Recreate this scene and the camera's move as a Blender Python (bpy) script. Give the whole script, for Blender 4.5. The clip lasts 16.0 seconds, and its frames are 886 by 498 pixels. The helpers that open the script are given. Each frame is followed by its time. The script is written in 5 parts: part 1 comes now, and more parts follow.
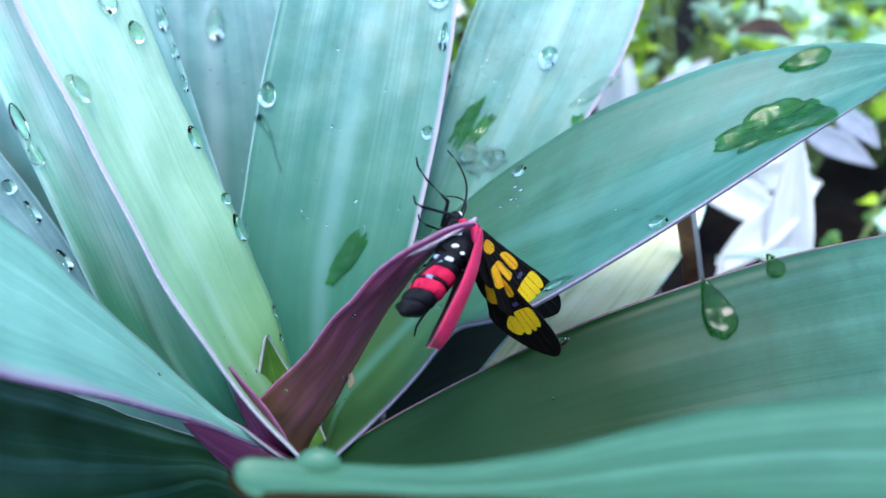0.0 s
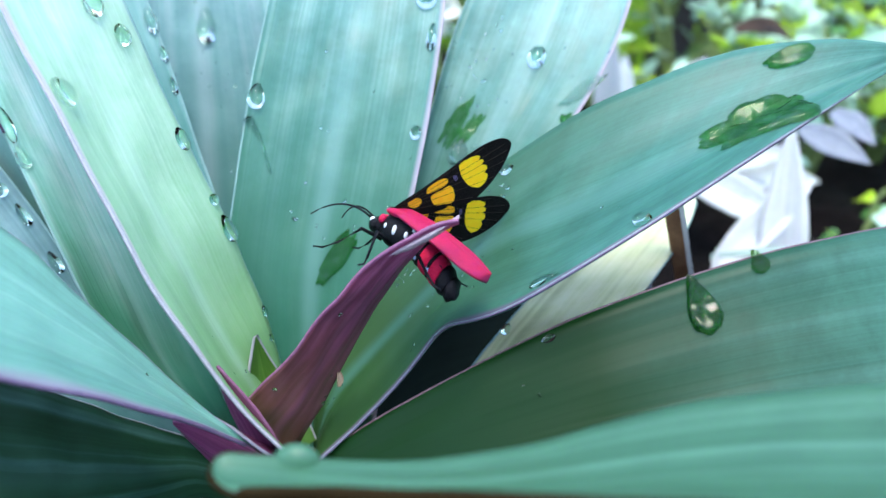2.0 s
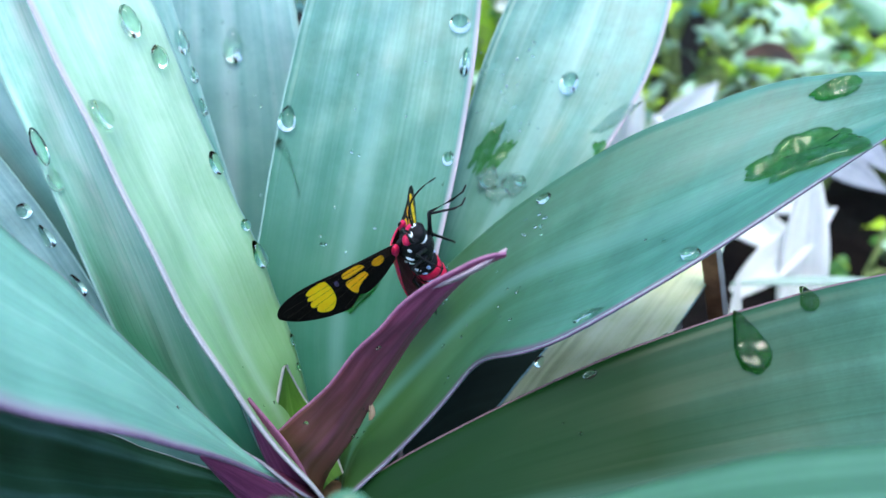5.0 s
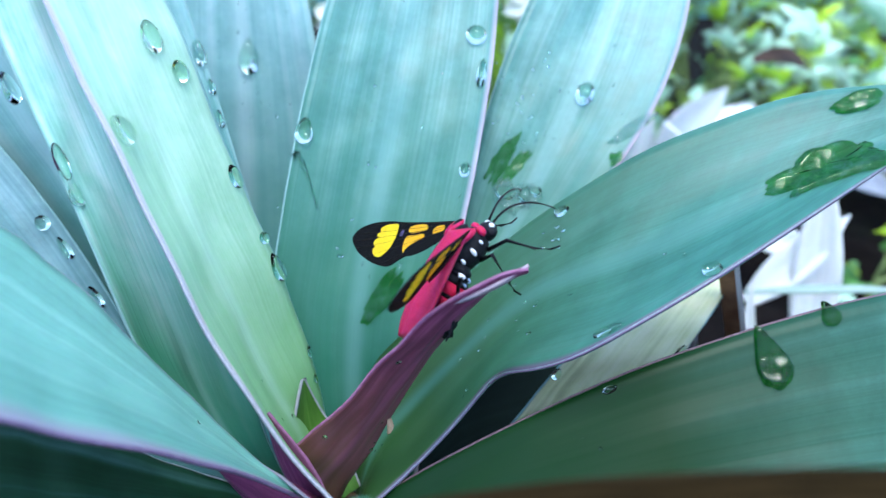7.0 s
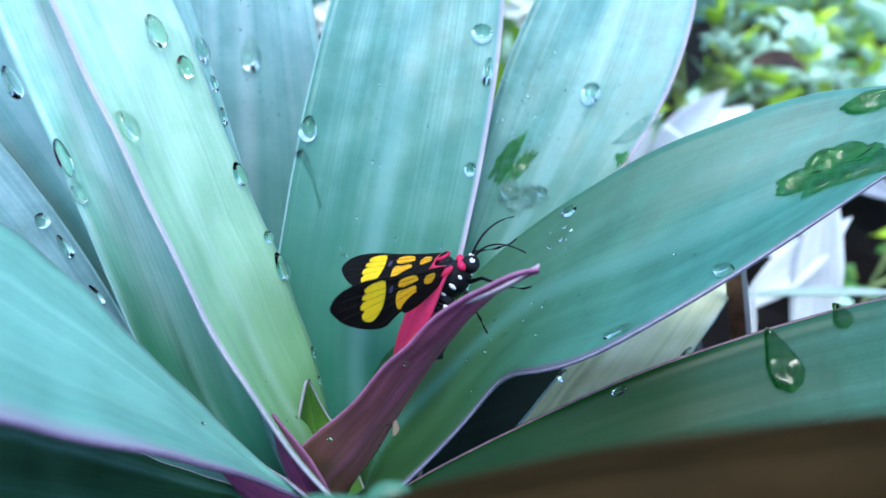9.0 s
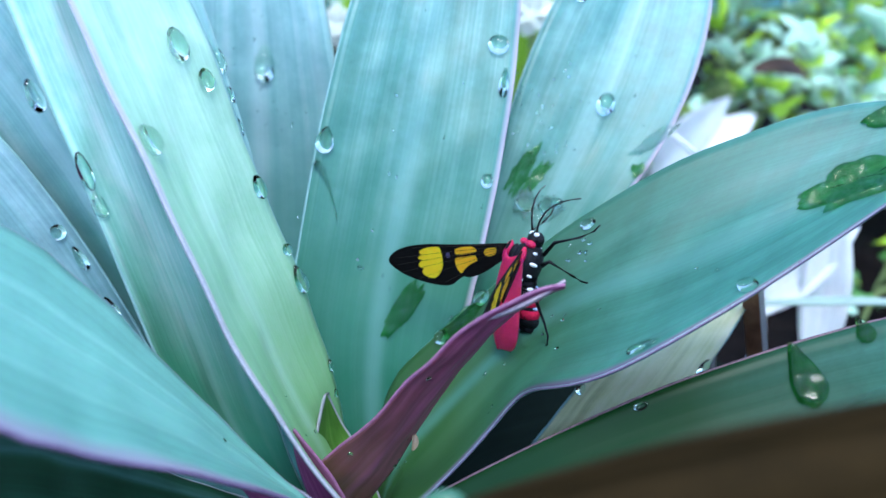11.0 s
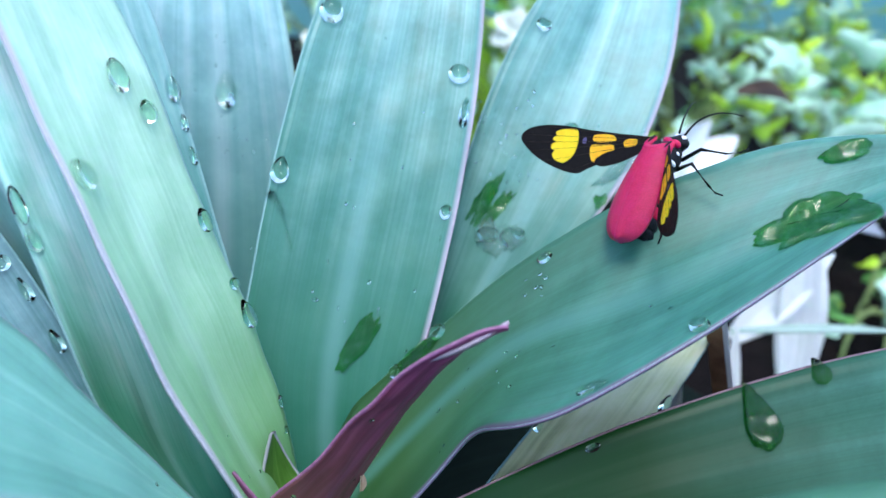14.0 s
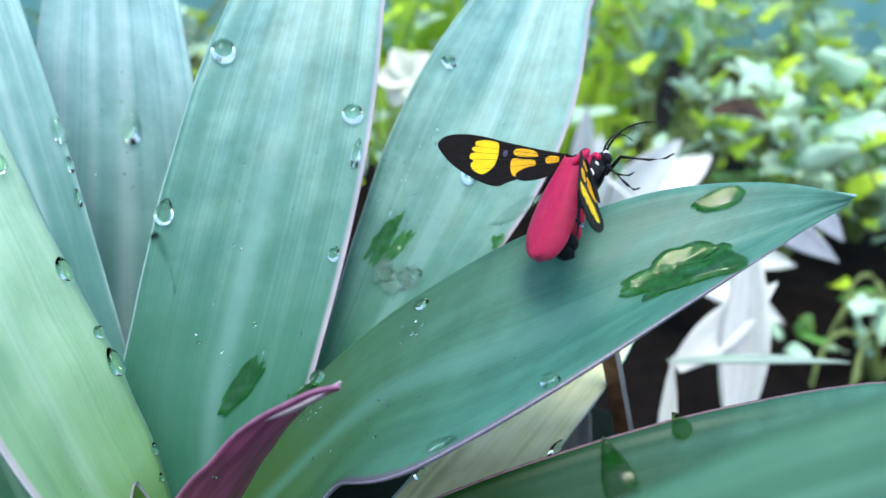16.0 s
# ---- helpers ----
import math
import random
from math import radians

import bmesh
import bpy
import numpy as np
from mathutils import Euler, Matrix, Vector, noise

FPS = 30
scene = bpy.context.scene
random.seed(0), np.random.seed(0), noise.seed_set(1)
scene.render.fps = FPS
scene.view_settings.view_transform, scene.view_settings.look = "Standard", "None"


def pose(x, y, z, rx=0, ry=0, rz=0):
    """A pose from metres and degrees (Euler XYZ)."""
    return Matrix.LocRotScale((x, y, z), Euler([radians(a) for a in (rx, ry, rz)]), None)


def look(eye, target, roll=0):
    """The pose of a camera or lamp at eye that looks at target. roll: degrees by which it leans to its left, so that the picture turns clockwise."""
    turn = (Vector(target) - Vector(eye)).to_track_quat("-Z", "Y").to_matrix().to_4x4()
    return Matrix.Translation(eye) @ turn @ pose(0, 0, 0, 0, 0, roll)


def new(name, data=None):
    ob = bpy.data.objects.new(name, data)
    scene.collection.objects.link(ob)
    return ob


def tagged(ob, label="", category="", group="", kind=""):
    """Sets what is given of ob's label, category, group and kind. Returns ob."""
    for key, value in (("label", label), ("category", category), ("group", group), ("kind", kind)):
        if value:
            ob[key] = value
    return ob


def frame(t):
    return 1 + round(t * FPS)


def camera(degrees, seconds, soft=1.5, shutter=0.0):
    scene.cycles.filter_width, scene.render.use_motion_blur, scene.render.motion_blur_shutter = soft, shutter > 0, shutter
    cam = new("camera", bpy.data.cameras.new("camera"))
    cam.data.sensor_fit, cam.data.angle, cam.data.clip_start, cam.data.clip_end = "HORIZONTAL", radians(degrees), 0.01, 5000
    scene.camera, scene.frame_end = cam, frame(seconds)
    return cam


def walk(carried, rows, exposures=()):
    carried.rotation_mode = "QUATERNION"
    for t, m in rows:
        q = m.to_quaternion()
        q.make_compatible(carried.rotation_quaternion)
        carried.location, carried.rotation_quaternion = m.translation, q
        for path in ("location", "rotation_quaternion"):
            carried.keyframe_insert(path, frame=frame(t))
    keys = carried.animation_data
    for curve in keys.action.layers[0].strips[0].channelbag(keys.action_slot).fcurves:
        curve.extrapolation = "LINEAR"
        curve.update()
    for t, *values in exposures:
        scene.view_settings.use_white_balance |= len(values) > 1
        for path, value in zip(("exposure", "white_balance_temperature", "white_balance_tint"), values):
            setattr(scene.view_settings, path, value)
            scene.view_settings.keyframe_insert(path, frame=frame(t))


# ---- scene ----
cam = camera(64.1, 16.0)
cam.data.dof.use_dof, cam.data.dof.focus_distance, cam.data.dof.aperture_fstop = True, 0.108, 17.0
METRES, EYE, TILT, LEAN, TURN = 0.062, 0.22, -25.0, 0.0, 0.0
ROWS = [
    (0.0, 0.0, 0.0, 0.0, 0.0, 0.0, -0.0),
    (0.5, -0.0127, 0.0068, -0.0246, -0.05, 0.08, -0.29),
    (1.0, -0.0014, -0.0081, -0.0196, 0.12, 0.02, 0.07),
    (1.5, 0.0086, -0.0196, -0.0156, 0.11, -0.08, 0.35),
    (2.0, 0.0399, -0.0101, -0.0089, 0.19, 0.17, 0.49),
    (2.5, 0.0173, -0.0147, 0.0187, 0.15, 0.47, -0.1),
    (3.0, 0.0177, -0.0032, 0.0402, -0.05, 0.68, -0.65),
    (3.5, 0.0196, 0.0096, 0.0388, 0.23, 1.23, -0.14),
    (4.0, -0.0085, 0.0355, 0.0227, -0.17, 1.52, -0.52),
    (6.5, -0.0861, 0.0417, 0.0284, 0.41, 1.61, -0.2),
    (7.0, -0.094, 0.0405, 0.053, 0.47, 1.74, -0.5),
    (7.5, -0.1044, 0.0423, 0.0514, 0.45, 1.63, -0.43),
    (8.0, -0.1181, 0.0473, 0.0578, 0.41, 1.95, -0.43),
    (8.5, -0.1202, 0.0595, 0.0467, 0.18, 1.87, -0.65),
    (11.0, -0.1799, 0.0711, 0.07, -0.12, 2.24, -0.82),
    (11.5, -0.1917, 0.0675, 0.1033, 0.03, 2.45, -0.96),
    (12.0, -0.1822, 0.0686, 0.1234, 0.15, 2.69, -0.88),
    (12.5, -0.1505, 0.0622, 0.1151, 0.07, 2.72, -0.69),
    (13.0, -0.1443, 0.0654, 0.1085, 0.05, 2.75, -0.6),
    (13.5, -0.0998, 0.0844, 0.1157, -0.22, 3.16, -0.88),
    (14.0, -0.0785, 0.1053, 0.1205, -0.75, 3.53, -1.14),
    (14.5, -0.0125, 0.1333, 0.1273, -1.27, 3.6, -1.34),
    (15.0, 0.0807, 0.139, 0.1594, -1.11, 3.73, -1.25),
    (15.5, 0.191, 0.1181, 0.2097, -0.82, 4.06, -1.17),
    (16.0, 0.25, 0.1109, 0.2232, -0.6, 4.33, -1.32),
]
SKY, SUN, EXPOSURE = 0.15, 1.0, 1.58
LOOK = [(0, EXPOSURE + 0.17, 6050, 10), (1.5, EXPOSURE + 0.18, 6200, 10), (3.5, EXPOSURE + 0.10, 6750, 6), (4.2, EXPOSURE + 0.11, 6700, 6), (6.3, EXPOSURE + 0.11, 5850, 8), (8.5, EXPOSURE + 0.08, 5780, 7), (11, EXPOSURE + 0.02, 5600, 8), (12.5, EXPOSURE - 0.02, 5800, 10), (14, EXPOSURE - 0.04, 5950, 9), (14.5, EXPOSURE - 0.06, 6350, 8), (15.5, EXPOSURE - 0.03, 6850, 6), (16, EXPOSURE - 0.02, 6800, 5)]
walk(cam, [(t, pose(0, 0, EYE, TILT, LEAN, TURN) @ pose(METRES * x, METRES * y, METRES * z, 90 + pitch, roll, yaw)) for t, x, y, z, yaw, pitch, roll in ROWS], exposures=LOOK)

# ---- light ----
world = bpy.data.worlds.new("sky")
scene.world = world
world.use_nodes = True
wn, wl = world.node_tree.nodes, world.node_tree.links
sky = wn.new("ShaderNodeTexSky")
sky.sky_type, sky.sun_disc = "NISHITA", False
sky.sun_elevation, sky.sun_rotation = radians(73), radians(172)
wl.new(sky.outputs[0], wn["Background"].inputs[0])
wn["Background"].inputs[1].default_value = SKY
sun = new("sun", bpy.data.lights.new("sun", "SUN"))
sun.data.energy, sun.data.angle, sun.data.color = SUN, radians(26), (1.0, 0.95, 0.86)
sun.matrix_world = look((0.05, -0.36, 1.2), (0, 0, 0))


# ---- materials ----
def material(name, rough=0.5, metal=0.0):
    m = bpy.data.materials.new(name)
    m.use_nodes = True
    n, l = m.node_tree.nodes, m.node_tree.links
    p = n["Principled BSDF"]
    p.inputs["Roughness"].default_value, p.inputs["Metallic"].default_value = rough, metal
    return m, n, l, p


def ramp(n, l, fac, stops):
    r = n.new("ShaderNodeValToRGB")
    e = r.color_ramp.elements
    while len(e) < len(stops):
        e.new(0.5)
    for el, (pos, col) in zip(e, stops):
        el.position, el.color = pos, (*col, 1)
    l.new(fac, r.inputs[0])
    return r.outputs[0]


def mix(n, l, fac, a, b, kind="MIX"):
    m = n.new("ShaderNodeMix")
    m.data_type, m.blend_type = "RGBA", kind
    for socket, v in ((m.inputs[0], fac), (m.inputs[6], a), (m.inputs[7], b)):
        if isinstance(v, (int, float)):
            socket.default_value = v
        elif isinstance(v, tuple):
            socket.default_value = (*v, 1)
        else:
            l.new(v, socket)
    return m.outputs[2]


def mapped(n, l, source, scale):
    m = n.new("ShaderNodeMapping")
    m.inputs["Scale"].default_value = scale
    l.new(source, m.inputs[0])
    return m.outputs[0]


def noisy(n, l, vector, scale, detail=4.0, rough=0.6):
    t = n.new("ShaderNodeTexNoise")
    t.inputs["Scale"].default_value, t.inputs["Detail"].default_value, t.inputs["Roughness"].default_value = scale, detail, rough
    l.new(vector, t.inputs["Vector"])
    return t.outputs["Fac"]


def relief(n, l, p, height, strength, distance):
    b = n.new("ShaderNodeBump")
    b.inputs["Strength"].default_value, b.inputs["Distance"].default_value = strength, distance
    l.new(height, b.inputs["Height"])
    l.new(b.outputs[0], p.inputs["Normal"])


def leaf_material(name, deep, mid, pale, rough=0.42, streak=0.5, base=None, through_light=0.12, gloss=0.5, midrib=0.3, ridges=0.35, reach=(0.125, 0.02), share=0.65, cloud=0.5, band=None):
    """Leaf blade: ribs and veins run along it (v in metres), soft mottling, waxy bloom; base: the colour blended in
    towards the crown; band: (colour, width, side) of the tinted rim.
    """
    m, n, l, p = material(name, rough)
    tc = n.new("ShaderNodeTexCoord")
    info = n.new("ShaderNodeObjectInfo").outputs["Random"]
    shift = n.new("ShaderNodeCombineXYZ")
    for k in (0, 1):
        q = n.new("ShaderNodeMath")
        q.operation = "MULTIPLY"
        q.inputs[1].default_value = 17.0 + 9.0 * k
        l.new(info, q.inputs[0])
        l.new(q.outputs[0], shift.inputs[k])
    add = n.new("ShaderNodeVectorMath")
    l.new(tc.outputs["UV"], add.inputs[0])
    l.new(shift.outputs[0], add.inputs[1])
    uv = add.outputs[0]
    ribs = noisy(n, l, mapped(n, l, uv, (12, 2.5, 1)), 1.0, 2.0, 0.5)
    lines = noisy(n, l, mapped(n, l, uv, (30, 1.6, 1)), 1.0, 2.0, 0.5)
    hairs = noisy(n, l, mapped(n, l, uv, (95, 5, 1)), 1.0, 3.0, 0.6)
    mottle = noisy(n, l, mapped(n, l, uv, (5, 150, 1)), 1.0, 5.0, 0.65)
    grain = noisy(n, l, mapped(n, l, uv, (150, 900, 1)), 1.0, 3.0)
    c = ramp(n, l, ribs, [(0.28, deep), (0.5, mid), (0.74, pale)])
    c = mix(n, l, streak, c, ramp(n, l, lines, [(0.40, mid), (0.50, deep), (0.545, pale), (0.60, mid)]))
    c = mix(n, l, cloud, c, ramp(n, l, mottle, [(0.3, (0.28, 0.30, 0.30)), (0.72, (0.74, 0.72, 0.72))]), "OVERLAY")
    c = mix(n, l, 0.10, c, ramp(n, l, grain, [(0.3, (0.2, 0.2, 0.2)), (0.75, (0.8, 0.8, 0.8))]), "OVERLAY")
    c = mix(n, l, 0.28, c, ramp(n, l, hairs, [(0.3, (0.33, 0.33, 0.33)), (0.7, (0.66, 0.67, 0.67))]), "OVERLAY")
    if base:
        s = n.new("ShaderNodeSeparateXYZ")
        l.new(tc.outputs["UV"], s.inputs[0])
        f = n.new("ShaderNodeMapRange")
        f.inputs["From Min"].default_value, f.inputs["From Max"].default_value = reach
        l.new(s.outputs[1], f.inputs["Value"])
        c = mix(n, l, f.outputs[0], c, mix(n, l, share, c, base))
    if midrib:
        s = n.new("ShaderNodeSeparateXYZ")
        l.new(tc.outputs["UV"], s.inputs[0])
        d = n.new("ShaderNodeMath")
        d.operation = "SUBTRACT"
        d.inputs[1].default_value = 0.5
        l.new(s.outputs[0], d.inputs[0])
        e = n.new("ShaderNodeMath")
        e.operation = "ABSOLUTE"
        l.new(d.outputs[0], e.inputs[0])
        f = n.new("ShaderNodeMapRange")
        f.interpolation_type = "SMOOTHSTEP"
        f.inputs["From Min"].default_value, f.inputs["From Max"].default_value = 0.10, 0.0
        f.inputs["To Max"].default_value = midrib
        l.new(e.outputs[0], f.inputs["Value"])
        c = mix(n, l, f.outputs[0], c, pale)
    if band:
        s = n.new("ShaderNodeSeparateXYZ")
        l.new(tc.outputs["UV"], s.inputs[0])
        f = n.new("ShaderNodeMapRange")
        f.interpolation_type = "SMOOTHSTEP"
        f.inputs["From Min"].default_value, f.inputs["From Max"].default_value = (0.0, band[1]) if band[2] == 0 else (1.0, 1.0 - band[1])
        f.inputs["To Min"].default_value, f.inputs["To Max"].default_value = 0.85, 0.0
        l.new(s.outputs[0], f.inputs["Value"])
        c = mix(n, l, f.outputs[0], c, band[0])
    l.new(c, p.inputs["Base Color"])
    r = n.new("ShaderNodeMapRange")
    r.inputs["To Min"].default_value, r.inputs["To Max"].default_value = rough - 0.08, rough + 0.16
    l.new(mottle, r.inputs["Value"])
    l.new(r.outputs[0], p.inputs["Roughness"])
    p.inputs["Specular IOR Level"].default_value = gloss
    p.inputs["Subsurface Weight"].default_value = through_light
    p.inputs["Subsurface Radius"].default_value = (0.0006, 0.001, 0.0004)
    p.inputs["Subsurface Scale"].default_value = 1.0
    h = n.new("ShaderNodeMath")
    h.operation = "MULTIPLY_ADD"
    h.inputs[1].default_value = 0.4
    l.new(lines, h.inputs[0])
    l.new(ribs, h.inputs[2])
    relief(n, l, p, h.outputs[0], ridges, 0.0012)
    return m


def plain_material(name, a, b, scale, rough=0.5, bump=0.2, depth=0.0005):
    m, n, l, p = material(name, rough)
    co = n.new("ShaderNodeTexCoord").outputs["Object"]
    f = noisy(n, l, co, scale, 5.0)
    g = noisy(n, l, co, scale * 7, 3.0)
    c = mix(n, l, 0.3, ramp(n, l, f, [(0.3, a), (0.7, b)]), ramp(n, l, g, [(0.3, (0.25, 0.25, 0.25)), (0.7, (0.75, 0.75, 0.75))]), "OVERLAY")
    l.new(c, p.inputs["Base Color"])
    relief(n, l, p, g, bump, depth)
    return m


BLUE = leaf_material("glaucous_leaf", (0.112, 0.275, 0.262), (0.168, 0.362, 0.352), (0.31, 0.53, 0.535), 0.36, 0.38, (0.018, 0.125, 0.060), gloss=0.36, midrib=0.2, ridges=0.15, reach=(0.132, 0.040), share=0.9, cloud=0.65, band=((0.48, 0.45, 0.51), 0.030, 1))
FROST = leaf_material("frosted_leaf", (0.21, 0.43, 0.43), (0.30, 0.54, 0.54), (0.50, 0.69, 0.70), 0.38, 0.22, (0.045, 0.20, 0.16), ridges=0.14, reach=(0.122, 0.066), share=0.8)
SHEEN = leaf_material("silvery_mint_leaf", (0.27, 0.57, 0.47), (0.37, 0.68, 0.59), (0.66, 0.86, 0.82), 0.30, 0.22, (0.022, 0.17, 0.075), midrib=0.1, ridges=0.14, reach=(0.080, 0.038), share=0.9)
MINT = leaf_material("mint_leaf", (0.32, 0.53, 0.41), (0.39, 0.60, 0.47), (0.50, 0.70, 0.58), 0.40, 0.15, (0.14, 0.34, 0.06), ridges=0.12, reach=(0.088, 0.018), share=0.8, cloud=0.35, band=((0.44, 0.37, 0.43), 0.05, 0))
TEAL = leaf_material("teal_leaf", (0.13, 0.32, 0.26), (0.15, 0.355, 0.29), (0.21, 0.43, 0.36), 0.42, 0.04, None, 0.12, 0.5, 0.25, 0.05, cloud=0.25, band=((0.26, 0.22, 0.30), 0.16, 0))
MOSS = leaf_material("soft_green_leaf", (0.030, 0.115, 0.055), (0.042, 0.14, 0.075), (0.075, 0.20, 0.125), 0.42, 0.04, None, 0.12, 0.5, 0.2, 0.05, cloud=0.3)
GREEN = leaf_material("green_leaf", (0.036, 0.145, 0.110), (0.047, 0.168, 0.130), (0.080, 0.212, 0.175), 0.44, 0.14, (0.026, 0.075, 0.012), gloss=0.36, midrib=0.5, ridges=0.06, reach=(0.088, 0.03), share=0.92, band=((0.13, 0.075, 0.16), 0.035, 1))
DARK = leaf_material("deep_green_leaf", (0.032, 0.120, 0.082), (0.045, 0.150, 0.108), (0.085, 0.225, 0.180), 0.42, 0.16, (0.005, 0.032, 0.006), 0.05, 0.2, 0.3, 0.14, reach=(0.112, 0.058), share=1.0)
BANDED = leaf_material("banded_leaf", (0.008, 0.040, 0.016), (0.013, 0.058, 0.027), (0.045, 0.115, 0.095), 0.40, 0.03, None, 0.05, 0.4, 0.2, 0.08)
# near-black albedo stands in for the deep shade below the crown
SHADY = leaf_material("gap_shade_leaf", (0.003, 0.006, 0.005), (0.005, 0.010, 0.008), (0.008, 0.015, 0.012), 0.7, 0.3, None, 0.0, 0.05)
PURPLE = leaf_material("purple_underside", (0.16, 0.024, 0.085), (0.235, 0.042, 0.135), (0.34, 0.10, 0.22), 0.42, 0.08, (0.125, 0.070, 0.018), ridges=0.08, reach=(0.075, 0.015), share=0.85, cloud=0.8, gloss=0.3)
MAROON = leaf_material("maroon_sheath", (0.11, 0.022, 0.07), (0.17, 0.040, 0.11), (0.24, 0.07, 0.16), 0.38, 0.2, ridges=0.2)
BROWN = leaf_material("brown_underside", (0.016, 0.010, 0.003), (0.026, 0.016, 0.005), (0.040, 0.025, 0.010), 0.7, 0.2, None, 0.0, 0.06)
SILVER = leaf_material("silvery_leaf", (0.42, 0.46, 0.20), (0.72, 0.75, 0.40), (0.82, 0.83, 0.55), 0.5, 0.12, midrib=0.0)
LAVENDER = leaf_material("blue_grey_leaf", (0.17, 0.33, 0.33), (0.24, 0.41, 0.42), (0.38, 0.55, 0.57), 0.36, 0.25, (0.02, 0.11, 0.08), gloss=0.36, midrib=0.2, ridges=0.15, reach=(0.10, 0.03), share=0.8)
GREYISH = leaf_material("grey_green_leaf", (0.22, 0.32, 0.27), (0.30, 0.41, 0.35), (0.40, 0.50, 0.44), 0.45, 0.2)
LILAC = leaf_material("lilac_grey_leaf", (0.18, 0.205, 0.24), (0.24, 0.265, 0.31), (0.34, 0.37, 0.42), 0.5, 0.5)
WHITE = leaf_material("white_leaf", (0.44, 0.48, 0.46), (0.58, 0.61, 0.59), (0.68, 0.70, 0.68), 0.5, 0.25)
CHALK = leaf_material("chalky_leaf", (0.66, 0.69, 0.68), (0.78, 0.80, 0.79), (0.84, 0.86, 0.85), 0.5, 0.25)
FRESH = leaf_material("fresh_leaf", (0.06, 0.16, 0.018), (0.09, 0.215, 0.030), (0.14, 0.28, 0.06), 0.4, 0.15, ridges=0.12)
EDGE = plain_material("pale_leaf_edge", (0.20, 0.38, 0.35), (0.28, 0.46, 0.43), 900, 0.45)
BLUSH = plain_material("blush_leaf_edge", (0.46, 0.38, 0.44), (0.58, 0.50, 0.55), 900, 0.45)
VIOLET = plain_material("violet_leaf_edge", (0.24, 0.08, 0.18), (0.36, 0.15, 0.27), 900, 0.45)
DULL = plain_material("dull_purple_edge", (0.13, 0.09, 0.17), (0.19, 0.14, 0.23), 900, 0.45)
DUSK = plain_material("dark_leaf_edge", (0.10, 0.05, 0.07), (0.20, 0.12, 0.15), 900, 0.5)
MARGIN = plain_material("leaf_margin", (0.36, 0.36, 0.40), (0.46, 0.45, 0.49), 900, 0.45)
SOIL = plain_material("soil", (0.004, 0.003, 0.003), (0.016, 0.010, 0.009), 60, 0.95, 1.0, 0.01)
SOIL.node_tree.nodes["Principled BSDF"].inputs["Specular IOR Level"].default_value = 0.1
STEM = plain_material("dry_stem", (0.17, 0.075, 0.035), (0.30, 0.15, 0.075), 300, 0.7)
WALL = plain_material("turquoise_wall", (0.30, 0.74, 0.72), (0.40, 0.82, 0.80), 3, 0.8)


# ---- mesh helpers ----
def part(name, bm, mats, parent=None, label="", smooth=True):
    me = bpy.data.meshes.new(name)
    bm.to_mesh(me)
    bm.free()
    for m in mats if isinstance(mats, (list, tuple)) else [mats]:
        me.materials.append(m)
    for f in me.polygons:
        f.use_smooth = smooth
    ob = new(name, me)
    if parent:
        ob.parent = parent
    if label:
        ob["label"] = label
    return ob


def bezier(points, t):
    p = [Vector(q) for q in points]
    while len(p) > 1:
        p = [a.lerp(b, t) for a, b in zip(p, p[1:])]
    return p[0]


CROWN = Vector((-0.022, 0.096, 0.128))
SHEETS = {}


def leaf_rows(left, right, crown, tip, neck, base_width, droop):
    """Edge pairs from the crown along the blade to its tip."""
    rows = []
    l0, r0, l1, r1 = Vector(left[0]), Vector(right[0]), Vector(left[-1]), Vector(right[-1])
    if crown is not None:
        across = (r0 - l0).normalized() * base_width / 2
        lt, rt = (bezier(left, 0.02) - l0).normalized(), (bezier(right, 0.02) - r0).normalized()
        lc, rc = crown - across, crown + across
        dl, dr = (l0 - lc).length, (r0 - rc).length
        for i in range(neck):
            t = i / neck
            rows.append((bezier([lc, l0 - lt * dl * 0.4, l0], t), bezier([rc, r0 - rt * dr * 0.4, r0], t)))
    n = 30
    for i in range(n + 1):
        rows.append((bezier(left, i / n), bezier(right, i / n)))
    if tip:
        c, half = (l1 + r1) / 2, (r1 - l1) / 2
        way = ((l1 - bezier(left, 0.93)).normalized() + (r1 - bezier(right, 0.93)).normalized()).normalized()
        for i in range(1, 17):
            s = i / 16
            w = max(0.0, 1 - s ** 1.7)
            q = c + way * tip * s + Vector(droop) * (tip * s * s)
            rows.append((q - half * w, q + half * w))
    return rows


